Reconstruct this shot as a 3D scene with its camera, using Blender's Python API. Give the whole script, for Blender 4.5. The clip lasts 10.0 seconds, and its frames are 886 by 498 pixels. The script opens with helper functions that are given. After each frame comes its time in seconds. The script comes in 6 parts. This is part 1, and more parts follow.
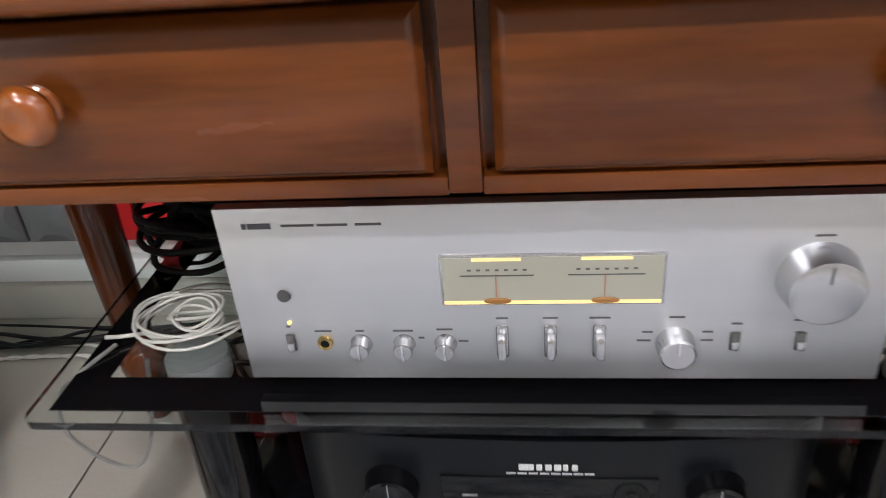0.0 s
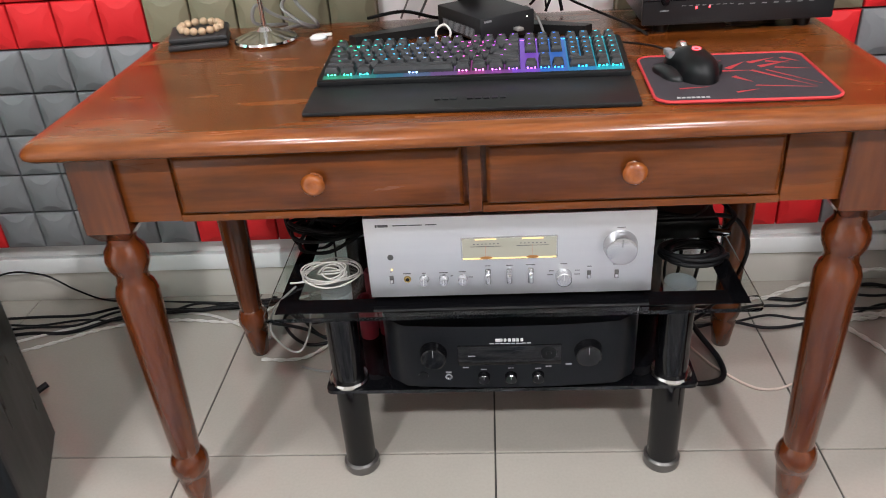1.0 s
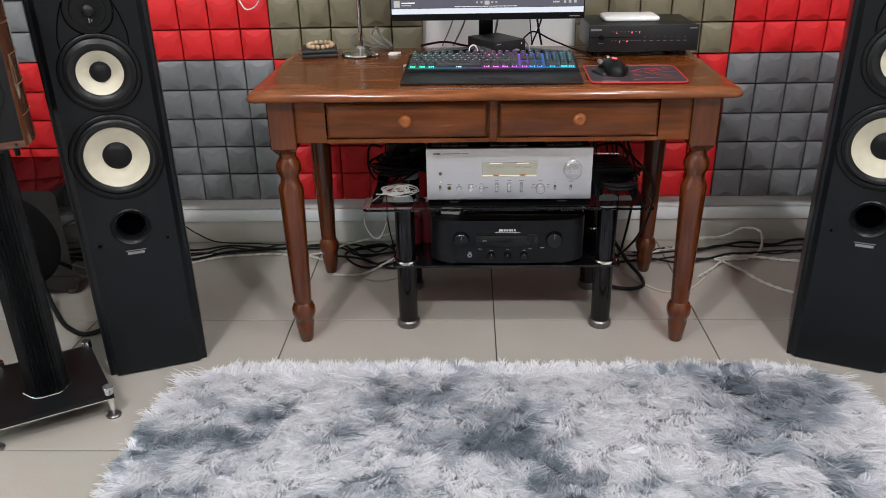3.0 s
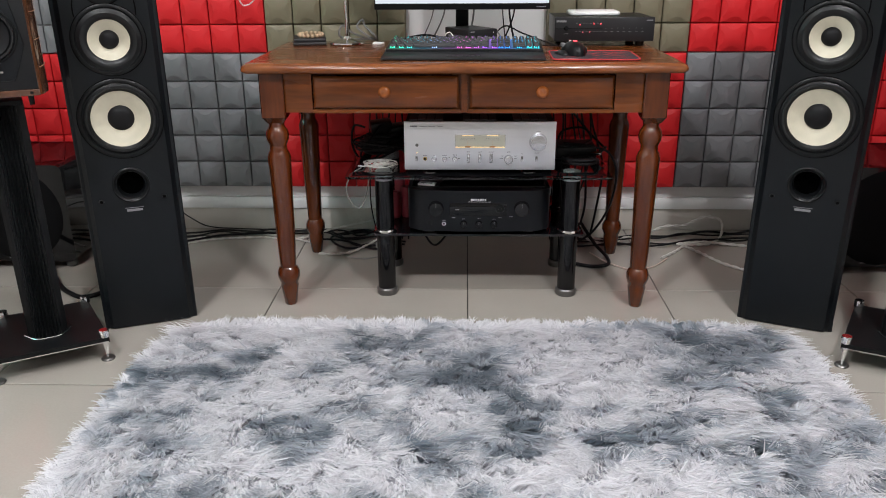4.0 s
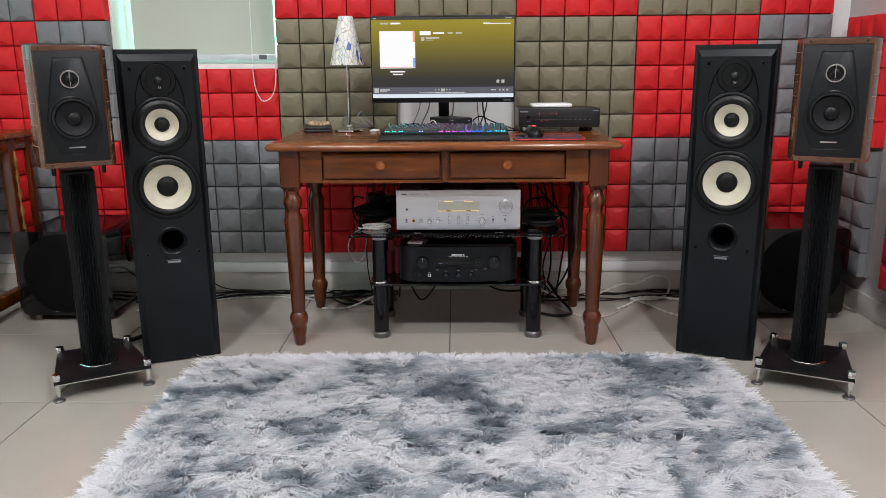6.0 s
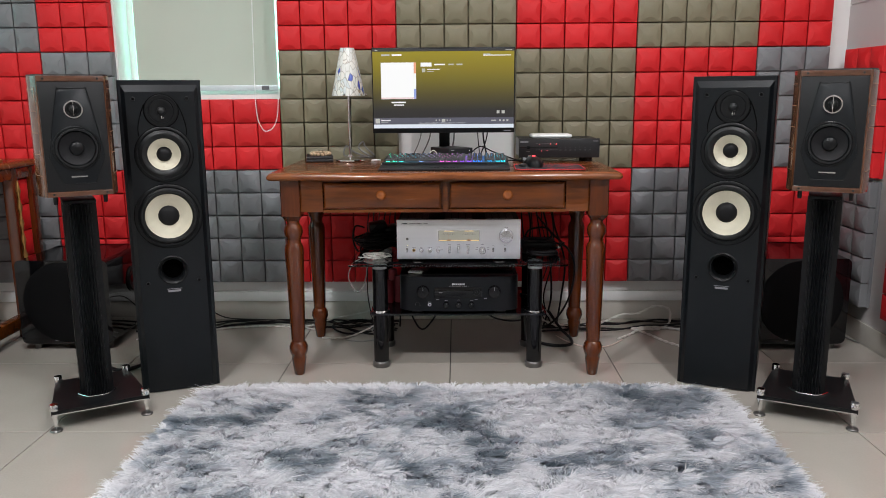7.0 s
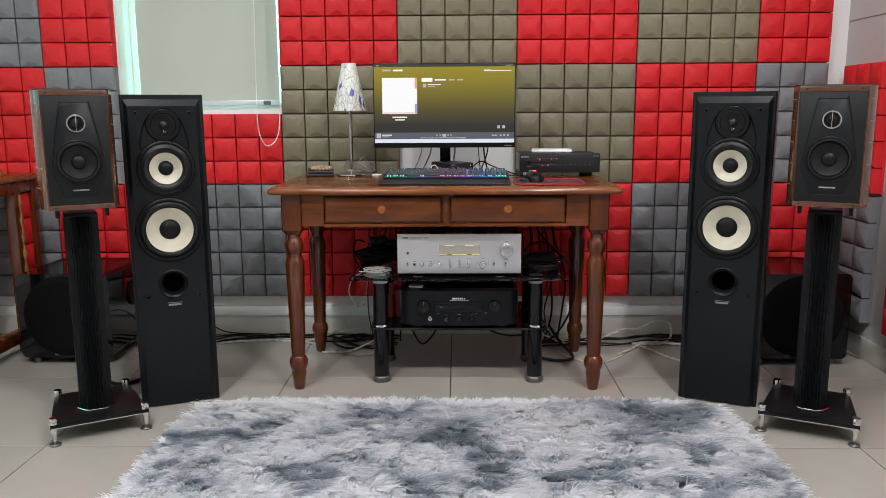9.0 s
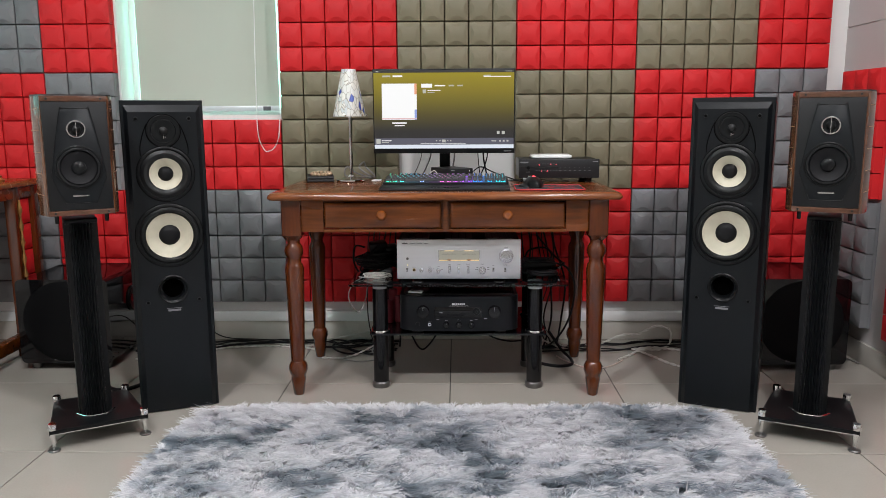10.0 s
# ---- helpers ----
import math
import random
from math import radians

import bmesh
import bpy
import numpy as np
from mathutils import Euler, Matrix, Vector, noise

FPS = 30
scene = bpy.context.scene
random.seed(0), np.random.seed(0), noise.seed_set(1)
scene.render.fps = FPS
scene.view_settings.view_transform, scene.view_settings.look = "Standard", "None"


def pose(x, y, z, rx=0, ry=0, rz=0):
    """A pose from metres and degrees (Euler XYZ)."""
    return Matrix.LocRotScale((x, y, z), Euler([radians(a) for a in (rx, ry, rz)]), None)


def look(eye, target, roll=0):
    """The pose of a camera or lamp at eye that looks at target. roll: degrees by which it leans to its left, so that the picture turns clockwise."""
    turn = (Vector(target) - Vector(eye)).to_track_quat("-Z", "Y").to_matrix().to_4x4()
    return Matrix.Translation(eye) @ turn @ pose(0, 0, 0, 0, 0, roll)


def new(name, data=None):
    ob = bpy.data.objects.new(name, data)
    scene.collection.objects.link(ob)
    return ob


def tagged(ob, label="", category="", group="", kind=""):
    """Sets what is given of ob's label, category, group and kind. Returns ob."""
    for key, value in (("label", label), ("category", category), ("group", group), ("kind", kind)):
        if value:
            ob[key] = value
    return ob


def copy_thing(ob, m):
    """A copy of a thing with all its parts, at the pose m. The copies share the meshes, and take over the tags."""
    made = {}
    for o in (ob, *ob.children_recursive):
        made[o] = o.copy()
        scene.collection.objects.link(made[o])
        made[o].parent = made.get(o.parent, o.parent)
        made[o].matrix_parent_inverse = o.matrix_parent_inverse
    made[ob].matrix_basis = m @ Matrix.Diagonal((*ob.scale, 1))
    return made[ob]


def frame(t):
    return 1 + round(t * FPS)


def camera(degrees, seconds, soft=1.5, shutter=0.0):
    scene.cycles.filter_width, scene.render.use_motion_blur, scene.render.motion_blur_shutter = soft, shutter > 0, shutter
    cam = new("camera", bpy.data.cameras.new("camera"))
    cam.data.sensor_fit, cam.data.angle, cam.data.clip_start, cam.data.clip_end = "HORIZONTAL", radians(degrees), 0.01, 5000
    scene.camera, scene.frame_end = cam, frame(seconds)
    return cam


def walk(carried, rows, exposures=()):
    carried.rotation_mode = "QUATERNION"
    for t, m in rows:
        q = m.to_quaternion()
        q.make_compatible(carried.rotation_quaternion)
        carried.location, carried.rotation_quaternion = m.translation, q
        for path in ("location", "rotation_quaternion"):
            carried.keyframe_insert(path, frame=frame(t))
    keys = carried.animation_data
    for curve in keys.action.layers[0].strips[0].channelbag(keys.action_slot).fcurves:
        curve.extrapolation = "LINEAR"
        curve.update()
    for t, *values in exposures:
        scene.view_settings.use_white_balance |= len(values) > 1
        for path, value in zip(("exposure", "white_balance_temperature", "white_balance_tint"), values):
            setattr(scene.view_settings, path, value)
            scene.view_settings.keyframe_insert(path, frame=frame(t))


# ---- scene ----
cam = camera(59.6, 10.0, soft=0.4, shutter=0.25)
PATH = [
    (0, (-0.049, -1.035, 0.771), (-0.285, 0.673, -0.243), -5.0),
    (0.5, (-0.042, -1.3, 0.951), (-0.21, 0.381, -0.119), -5.0),
    (1, (-0.058, -1.62, 1.08), (-0.196, 0.107, 0.081), -4.0),
    (1.5, (-0.092, -1.893, 1.136), (-0.174, -0.133, 0.19), -2.7),
    (2, (-0.088, -2.167, 1.17), (-0.157, -0.369, 0.297), -1.6),
    (2.5, (-0.116, -2.375, 1.17), (-0.186, -0.559, 0.335), -0.9),
    (3, (-0.144, -2.54, 1.151), (-0.213, -0.723, 0.318), -1.2),
    (3.2, (-0.133, -2.588, 1.139), (-0.212, -0.775, 0.299), -1.3),
    (4.3, (-0.07, -2.861, 0.954), (-0.118, -0.948, 0.374), 0.0),
    (4.5, (-0.067, -2.915, 0.946), (-0.106, -0.977, 0.455), -0.1),
    (5, (-0.071, -3.106, 0.982), (-0.096, -1.16, 0.521), -0.4),
    (5.2, (-0.068, -3.17, 0.983), (-0.091, -1.223, 0.522), -0.4),
    (6.3, (-0.049, -3.273, 0.976), (-0.083, -1.328, 0.509), -0.5),
    (6.5, (-0.049, -3.272, 0.975), (-0.083, -1.325, 0.52), -0.5),
    (7, (-0.046, -3.271, 0.978), (-0.082, -1.31, 0.587), -0.4),
    (7.5, (-0.047, -3.276, 0.974), (-0.082, -1.312, 0.598), -0.4),
    (8, (-0.049, -3.276, 0.975), (-0.087, -1.311, 0.606), -0.3),
    (8.5, (-0.048, -3.275, 0.972), (-0.086, -1.308, 0.612), -0.3),
    (9, (-0.045, -3.274, 0.975), (-0.083, -1.306, 0.623), -0.3),
    (9.5, (-0.046, -3.276, 0.974), (-0.082, -1.306, 0.631), -0.3),
    (10, (-0.045, -3.275, 0.975), (-0.082, -1.304, 0.637), -0.3),
]
walk(cam, [(t, look(eye, aim, roll)) for t, eye, aim, roll in PATH],
     exposures=[(0.0, 0.30), (0.5, 0.62), (1.2, 0.46), (2.0, 0.24), (3.0, 0.10), (4.3, 0.04), (5.2, 0.02), (6.5, -0.04), (10.0, -0.04)])

# ---- world, lights, exposure ----
world = bpy.data.worlds.new("world")
scene.world = world
world.use_nodes = True
world.node_tree.nodes["Background"].inputs[0].default_value = (0.75, 0.88, 1.0, 1)
world.node_tree.nodes["Background"].inputs[1].default_value = 0.05

LAMPS = [(-1.05, -1.40), (0.80, -1.40), (-1.05, -2.75), (0.80, -2.75)]
CEILING = 2.70
for lx, ly in LAMPS:
    ld = bpy.data.lights.new("downlight_lamp", "AREA")
    ld.shape, ld.size, ld.energy, ld.color = "DISK", 0.15, 12.0 if ly > -2 else 50.0, (0.97, 0.97, 1.0)
    new("downlight_lamp", ld).matrix_world = look((lx, ly, CEILING - 0.035), (lx, ly + 0.001, 0))


# ---- building blocks ----
def mat(name, col, rough=0.5, metal=0.0, var=0.12, vscale=6.0, bump=0.1, bscale=300.0, stretch=(1, 1, 1),
        coat=0.0, rvar=0.08, rnd=0.0, col2=None, depth=0.001, glow=None, strength=0.0, spec=0.5, grain=0.0, gstretch=(1, 1, 1), gscale=60.0):
    m = bpy.data.materials.new(name)
    m.use_nodes = True
    nt = m.node_tree
    b = nt.nodes["Principled BSDF"]
    tc, mp = nt.nodes.new("ShaderNodeTexCoord"), nt.nodes.new("ShaderNodeMapping")
    mp.inputs["Scale"].default_value = stretch
    nt.links.new(tc.outputs["Object"], mp.inputs[0])
    n1, ramp = nt.nodes.new("ShaderNodeTexNoise"), nt.nodes.new("ShaderNodeValToRGB")
    n1.inputs["Scale"].default_value, n1.inputs["Detail"].default_value = vscale, 7
    nt.links.new(mp.outputs[0], n1.inputs["Vector"])
    lo = [c * (1 - var) for c in col]
    hi = col2 or [min(1, c * (1 + var)) for c in col]
    ramp.color_ramp.elements[0].position, ramp.color_ramp.elements[1].position = 0.32, 0.68
    ramp.color_ramp.elements[0].color, ramp.color_ramp.elements[1].color = (*lo, 1), (*hi, 1)
    nt.links.new(n1.outputs[0], ramp.inputs[0])
    out = ramp.outputs[0]
    if grain:
        gm, gn, gr, gx = (nt.nodes.new(k) for k in ("ShaderNodeMapping", "ShaderNodeTexNoise", "ShaderNodeMapRange", "ShaderNodeVectorMath"))
        gm.inputs["Scale"].default_value, gn.inputs["Scale"].default_value, gn.inputs["Detail"].default_value = gstretch, gscale, 5
        gr.inputs["From Min"].default_value, gr.inputs["From Max"].default_value = 0.35, 0.62
        gr.inputs["To Min"].default_value, gr.inputs["To Max"].default_value = 1 - grain, 1 + grain * 0.4
        gx.operation = "SCALE"
        nt.links.new(tc.outputs["Object"], gm.inputs[0])
        nt.links.new(gm.outputs[0], gn.inputs["Vector"])
        nt.links.new(gn.outputs[0], gr.inputs[0])
        nt.links.new(out, gx.inputs[0])
        nt.links.new(gr.outputs[0], gx.inputs["Scale"])
        out = gx.outputs[0]
    if rnd:
        oi, mr, mx = nt.nodes.new("ShaderNodeObjectInfo"), nt.nodes.new("ShaderNodeMapRange"), nt.nodes.new("ShaderNodeVectorMath")
        mr.inputs["To Min"].default_value, mr.inputs["To Max"].default_value = 1 - rnd, 1 + rnd
        mx.operation = "SCALE"
        nt.links.new(oi.outputs["Random"], mr.inputs[0])
        nt.links.new(out, mx.inputs[0])
        nt.links.new(mr.outputs[0], mx.inputs["Scale"])
        out = mx.outputs[0]
    nt.links.new(out, b.inputs["Base Color"])
    mr2 = nt.nodes.new("ShaderNodeMapRange")
    mr2.inputs["To Min"].default_value, mr2.inputs["To Max"].default_value = max(0.02, rough - rvar), min(1, rough + rvar)
    nt.links.new(n1.outputs[0], mr2.inputs[0])
    nt.links.new(mr2.outputs[0], b.inputs["Roughness"])
    b.inputs["Metallic"].default_value = metal
    b.inputs["Specular IOR Level"].default_value = spec
    b.inputs["Coat Weight"].default_value = coat
    b.inputs["Coat Roughness"].default_value = 0.12
    if bump:
        n2, bp = nt.nodes.new("ShaderNodeTexNoise"), nt.nodes.new("ShaderNodeBump")
        n2.inputs["Scale"].default_value, n2.inputs["Detail"].default_value = bscale, 4
        nt.links.new(mp.outputs[0], n2.inputs["Vector"])
        bp.inputs["Strength"].default_value, bp.inputs["Distance"].default_value = bump, depth
        nt.links.new(n2.outputs[0], bp.inputs["Height"])
        nt.links.new(bp.outputs[0], b.inputs["Normal"])
    if glow:
        b.inputs["Emission Color"].default_value, b.inputs["Emission Strength"].default_value = (*glow, 1), strength
    return m


def glass(name, col=(1, 1, 1), rough=0.0):
    m = bpy.data.materials.new(name)
    m.use_nodes = True
    b = m.node_tree.nodes["Principled BSDF"]
    b.inputs["Base Color"].default_value = (*col, 1)
    b.inputs["Transmission Weight"].default_value, b.inputs["Roughness"].default_value, b.inputs["IOR"].default_value = 1, rough, 1.45
    return m


def thing(name, m, label, category, group="", kind=""):
    ob = new(name)
    ob.empty_display_size = 0.05
    ob.matrix_world = m
    return tagged(ob, label, category, group, kind)


def mesh_of(name, bm, material, smooth=None):
    bmesh.ops.recalc_face_normals(bm, faces=bm.faces)
    me = bpy.data.meshes.new(name)
    bm.to_mesh(me)
    bm.free()
    for mm in (material if isinstance(material, (list, tuple)) else [material]):
        me.materials.append(mm)
    if smooth is not None:
        me.polygons.foreach_set("use_smooth", [True] * len(me.polygons))
        me.set_sharp_from_angle(angle=radians(smooth))
    return me


def part(name, bm, material, parent, label="", smooth=35):
    ob = new(name, mesh_of(name, bm, material, smooth))
    ob.parent = parent
    return tagged(ob, label)


def solid(name, bm, material, m, label="", category="", group="", kind="", smooth=35):
    ob = new(name, mesh_of(name, bm, material, smooth))
    ob.matrix_world = m
    return tagged(ob, label, category, group, kind)


def box(x0, x1, y0, y1, z0, z1, bevel=0.0, seg=2, bm=None):
    bm = bm or bmesh.new()
    vs = bmesh.ops.create_cube(bm, size=1)["verts"]
    for v in vs:
        v.co = Vector((x0 + (v.co.x + 0.5) * (x1 - x0), y0 + (v.co.y + 0.5) * (y1 - y0), z0 + (v.co.z + 0.5) * (z1 - z0)))
    if bevel:
        es = list({e for v in vs for e in v.link_edges})
        bmesh.ops.bevel(bm, geom=es, offset=bevel, segments=seg, affect="EDGES", profile=0.5)
    return bm


def lathe(profile, seg=32, m=None, bm=None):
    """Turns (radius, height) points about z."""
    bm = bm or bmesh.new()
    rings = []
    for r, z in profile:
        if r < 1e-6:
            rings.append([bm.verts.new((0, 0, z))])
        else:
            rings.append([bm.verts.new((r * math.cos(2 * math.pi * k / seg), r * math.sin(2 * math.pi * k / seg), z)) for k in range(seg)])
    for a, b in zip(rings, rings[1:]):
        for k in range(seg):
            n = (k + 1) % seg
            if len(a) == 1 and len(b) > 1:
                bm.faces.new((a[0], b[k], b[n]))
            elif len(b) == 1 and len(a) > 1:
                bm.faces.new((a[k], a[n], b[0]))
            elif len(a) > 1:
                bm.faces.new((a[k], a[n], b[n], b[k]))
    if m is not None:
        bmesh.ops.transform(bm, matrix=m, verts=[v for ring in rings for v in ring])
    return bm


def facing(x, y, z):
    """Stands a turned form at x, y, z with its axis towards -y."""
    return pose(x, y, z, 90, 0, 0)


def prism(outline, z0, z1, bm=None):
    bm = bm or bmesh.new()
    a = [bm.verts.new((x, y, z0)) for x, y in outline]
    b = [bm.verts.new((x, y, z1)) for x, y in outline]
    bm.faces.new(a[::-1])
    bm.faces.new(b)
    n = len(a)
    for k in range(n):
        bm.faces.new((a[k], a[(k + 1) % n], b[(k + 1) % n], b[k]))
    return bm


def smooth_line(pts, per=8, closed=False):
    p = [Vector(q) for q in pts]
    n = len(p)
    out = []
    for k in range(n if closed else n - 1):
        if closed:
            a, b, c, d = p[k - 1], p[k], p[(k + 1) % n], p[(k + 2) % n]
        else:
            a, b, c, d = p[max(0, k - 1)], p[k], p[k + 1], p[min(n - 1, k + 2)]
        for j in range(per):
            u = j / per
            out.append(0.5 * (2 * b + (c - a) * u + (2 * a - 5 * b + 4 * c - d) * u * u + (3 * b - a - 3 * c + d) * u ** 3))
    if not closed:
        out.append(p[-1])
    return out


def tube(pts, r, seg=8, per=8, closed=False, bm=None):
    """A cable of radius r along a smooth line through the points."""
    bm = bm or bmesh.new()
    line = smooth_line(pts, per, closed)
    n = len(line)
    up, rings = None, []
    for k in range(n):
        d = (line[(k + 1) % n] - line[k - 1]) if closed else (line[min(n - 1, k + 1)] - line[max(0, k - 1)])
        d = d.normalized() if d.length > 1e-9 else Vector((1, 0, 0))
        if up is None:
            up = d.orthogonal().normalized()
        up = (up - d * up.dot(d))
        up = up.normalized() if up.length > 1e-6 else d.orthogonal().normalized()
        side = d.cross(up)
        rings.append([bm.verts.new(line[k] + r * (math.cos(2 * math.pi * j / seg) * up + math.sin(2 * math.pi * j / seg) * side)) for j in range(seg)])
    for a, b in zip(rings, rings[1:] + ([rings[0]] if closed else [])):
        for j in range(seg):
            bm.faces.new((a[j], a[(j + 1) % seg], b[(j + 1) % seg], b[j]))
    if not closed:
        bm.faces.new(rings[0][::-1])
        bm.faces.new(rings[-1])
    return bm


def rounded(w, h, r, seg=5, cx=0.0, cy=0.0):
    """The outline of a rectangle with round corners."""
    out = []
    for sx, sy, a0 in ((1, -1, -90), (1, 1, 0), (-1, 1, 90), (-1, -1, 180)):
        for k in range(seg + 1):
            a = radians(a0 + 90 * k / seg)
            out.append((cx + sx * (w / 2 - r) + r * math.cos(a), cy + sy * (h / 2 - r) + r * math.sin(a)))
    return out


# ---- materials ----
M_TILE = mat("porcelain_tile", (0.362, 0.334, 0.296), 0.12, var=0.05, vscale=3, bump=0.02, bscale=60, rvar=0.05, rnd=0.03, grain=0.03, gscale=180)
M_GROUT = mat("grout", (0.045, 0.042, 0.038), 0.9, bump=0.3)
M_PAINT = mat("wall_paint", (0.82, 0.815, 0.80), 0.6, var=0.03, vscale=2, bump=0.08, bscale=120)
# Unseen rear wall: darkened only to weaken the light it bounces back.
M_PAINT_D = mat("rear_wall_bounce_cut", (0.42, 0.40, 0.37), 0.6, var=0.03, vscale=2, bump=0.08, bscale=120)
# White side wall gets less light; that dimness is put into its paint.
M_PAINT_R = mat("wall_paint_dimmed", (0.50, 0.475, 0.47), 0.55, var=0.05, vscale=2, bump=0.12, bscale=90)
M_SKIRT = mat("skirting_tile", (0.60, 0.57, 0.515), 0.25, var=0.05, vscale=5, bump=0.03)
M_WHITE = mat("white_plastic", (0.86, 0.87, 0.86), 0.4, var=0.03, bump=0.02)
M_RED = mat("red_leatherette_foam", (0.62, 0.016, 0.020), 0.55, var=0.08, vscale=5, bump=0.35, bscale=220, rnd=0.05, spec=0.32)
M_OLIVE = mat("olive_leatherette_foam", (0.215, 0.188, 0.122), 0.5, var=0.08, vscale=5, bump=0.35, bscale=220, rnd=0.05, spec=0.35)
M_GREY = mat("grey_leatherette_foam", (0.190, 0.193, 0.202), 0.46, var=0.08, vscale=5, bump=0.35, bscale=220, rnd=0.06, spec=0.4)
M_WOOD = mat("varnished_red_brown_wood", (0.118, 0.0300, 0.0050), 0.26, var=0.25, vscale=5, bump=0.05, bscale=40, stretch=(1, 5, 5), coat=0.25, spec=0.3, col2=(0.195, 0.0520, 0.0085), grain=0.16, gstretch=(1, 14, 14), gscale=9)
M_WOODV = mat("varnished_wood_upright", (0.078, 0.0162, 0.0032), 0.14, spec=0.45, var=0.2, vscale=6, bump=0.04, bscale=40, stretch=(5, 5, 1), coat=0.45, col2=(0.115, 0.0258, 0.0052), grain=0.14, gstretch=(14, 14, 1), gscale=9)
M_EDGE = mat("worn_wood_edge", (0.17, 0.046, 0.0100), 0.24, spec=0.35, var=0.2, vscale=10, bump=0.1, bscale=60, stretch=(1, 6, 6), coat=0.3, col2=(0.245, 0.074, 0.019), grain=0.18, gstretch=(1, 10, 10), gscale=14)
M_KNOB = mat("orange_varnished_knob", (0.27, 0.072, 0.012), 0.14, var=0.25, vscale=40, coat=0.6, bump=0.05)
M_BLACK = mat("black_vinyl", (0.0046, 0.0062, 0.0078), 0.36, spec=0.27, var=0.15, vscale=8, bump=0.3, bscale=420)
M_VINYL = mat("black_ash_vinyl", (0.0075, 0.0088, 0.0100), 0.30, spec=0.42, var=0.2, vscale=6, bump=0.15, bscale=60, stretch=(8, 8, 1))
M_SATIN = mat("satin_black", (0.0052, 0.0058, 0.0064), 0.34, var=0.15, bump=0.05, spec=0.22)
M_GLOSSB = mat("gloss_black", (0.0035, 0.0035, 0.0042), 0.06, spec=0.38, var=0.1, bump=0.0, rvar=0.03)
M_RUBBER = mat("black_rubber", (0.0080, 0.0086, 0.0093), 0.40, spec=0.36, var=0.1, bump=0.1)
M_CONE = mat("cream_speaker_cone", (0.56, 0.52, 0.40), 0.5, var=0.07, vscale=30, bump=0.15, bscale=400)
M_DARKCONE = mat("black_speaker_cone", (0.007, 0.007, 0.008), 0.5, spec=0.2, var=0.2, vscale=40, bump=0.2, bscale=300)
M_ALU = mat("brushed_silver_aluminium", (0.66, 0.665, 0.685), 0.34, metal=0.85, var=0.03, vscale=3, bump=0.10, bscale=90, stretch=(0.3, 20, 20), depth=0.0004)
M_KNOBALU = mat("silver_knob", (0.55, 0.55, 0.565), 0.25, metal=0.9, var=0.05, bump=0.05)
M_CHROME = mat("chrome", (0.78, 0.78, 0.78), 0.09, metal=1.0, var=0.03, bump=0.0, rvar=0.04)
M_GUNMETAL = mat("dark_metal_ring", (0.16, 0.155, 0.15), 0.3, metal=0.8, var=0.1, bump=0.02)
M_PRINT = mat("dark_print", (0.10, 0.10, 0.11), 0.5, bump=0)
M_PRINTW = mat("pale_print", (0.62, 0.62, 0.62), 0.5, bump=0)
M_PRINTG = mat("grey_print", (0.22, 0.22, 0.23), 0.5, bump=0)
M_SPACER = mat("frosted_spacer", (0.42, 0.44, 0.45), 0.3, var=0.08, bump=0.05)
M_CABLEB = mat("black_cable", (0.007, 0.007, 0.008), 0.5, spec=0.2, bump=0.05)
M_CABLEW = mat("white_cable", (0.62, 0.60, 0.56), 0.45, var=0.05, bump=0.05)
M_CABLEG = mat("grey_cable", (0.22, 0.21, 0.20), 0.5, var=0.05, bump=0.05)
M_WALNUT = mat("walnut_veneer", (0.088, 0.029, 0.012), 0.15, var=0.4, vscale=12, bump=0.03, bscale=60, stretch=(8, 8, 1), coat=0.35, col2=(0.138, 0.052, 0.022))
M_SEAM = mat("pale_inlay", (0.34, 0.20, 0.10), 0.3, bump=0)
M_FABRIC = mat("blind_fabric", (0.50, 0.53, 0.455), 0.85, var=0.03, vscale=3, bump=0.2, bscale=700)
M_GLASS = glass("clear_glass", (0.93, 0.98, 0.96))
M_SMOKE = mat("black_glass", (0.004, 0.004, 0.005), 0.04, var=0.1, bump=0.0, rvar=0.02)
M_CREAM = mat("lit_meter_face", (0.25, 0.255, 0.225), 0.4, bump=0, glow=(1.0, 0.86, 0.58), strength=0.10)
M_CREAMHOT = mat("meter_bulb_glow", (0.8, 0.62, 0.30), 0.5, bump=0, glow=(1.0, 0.66, 0.26), strength=0.45)
M_LED_R = mat("red_led", (0.5, 0.02, 0.02), 0.4, bump=0, glow=(1.0, 0.06, 0.08), strength=4.0)
M_LED_C = mat("cyan_led", (0.1, 0.6, 0.7), 0.4, bump=0, glow=(0.1, 0.7, 1.0), strength=2.0)
M_REDPLAST = mat("dark_red_plastic", (0.22, 0.012, 0.025), 0.5, bump=0.05)
M_BEAD = mat("pale_wooden_bead", (0.46, 0.32, 0.20), 0.45, var=0.25, vscale=60, bump=0.1)
M_LEATHER = mat("black_leather", (0.020, 0.019, 0.020), 0.5, var=0.2, vscale=20, bump=0.5, bscale=250)
# ---- the room ----
XL, XR, YB, YF = -2.55, 1.565, 0.05, -5.2
GX, GY, GS = -0.072, -0.535, 0.6
WIN = (-1.470, -0.778, 0.985, 2.25)

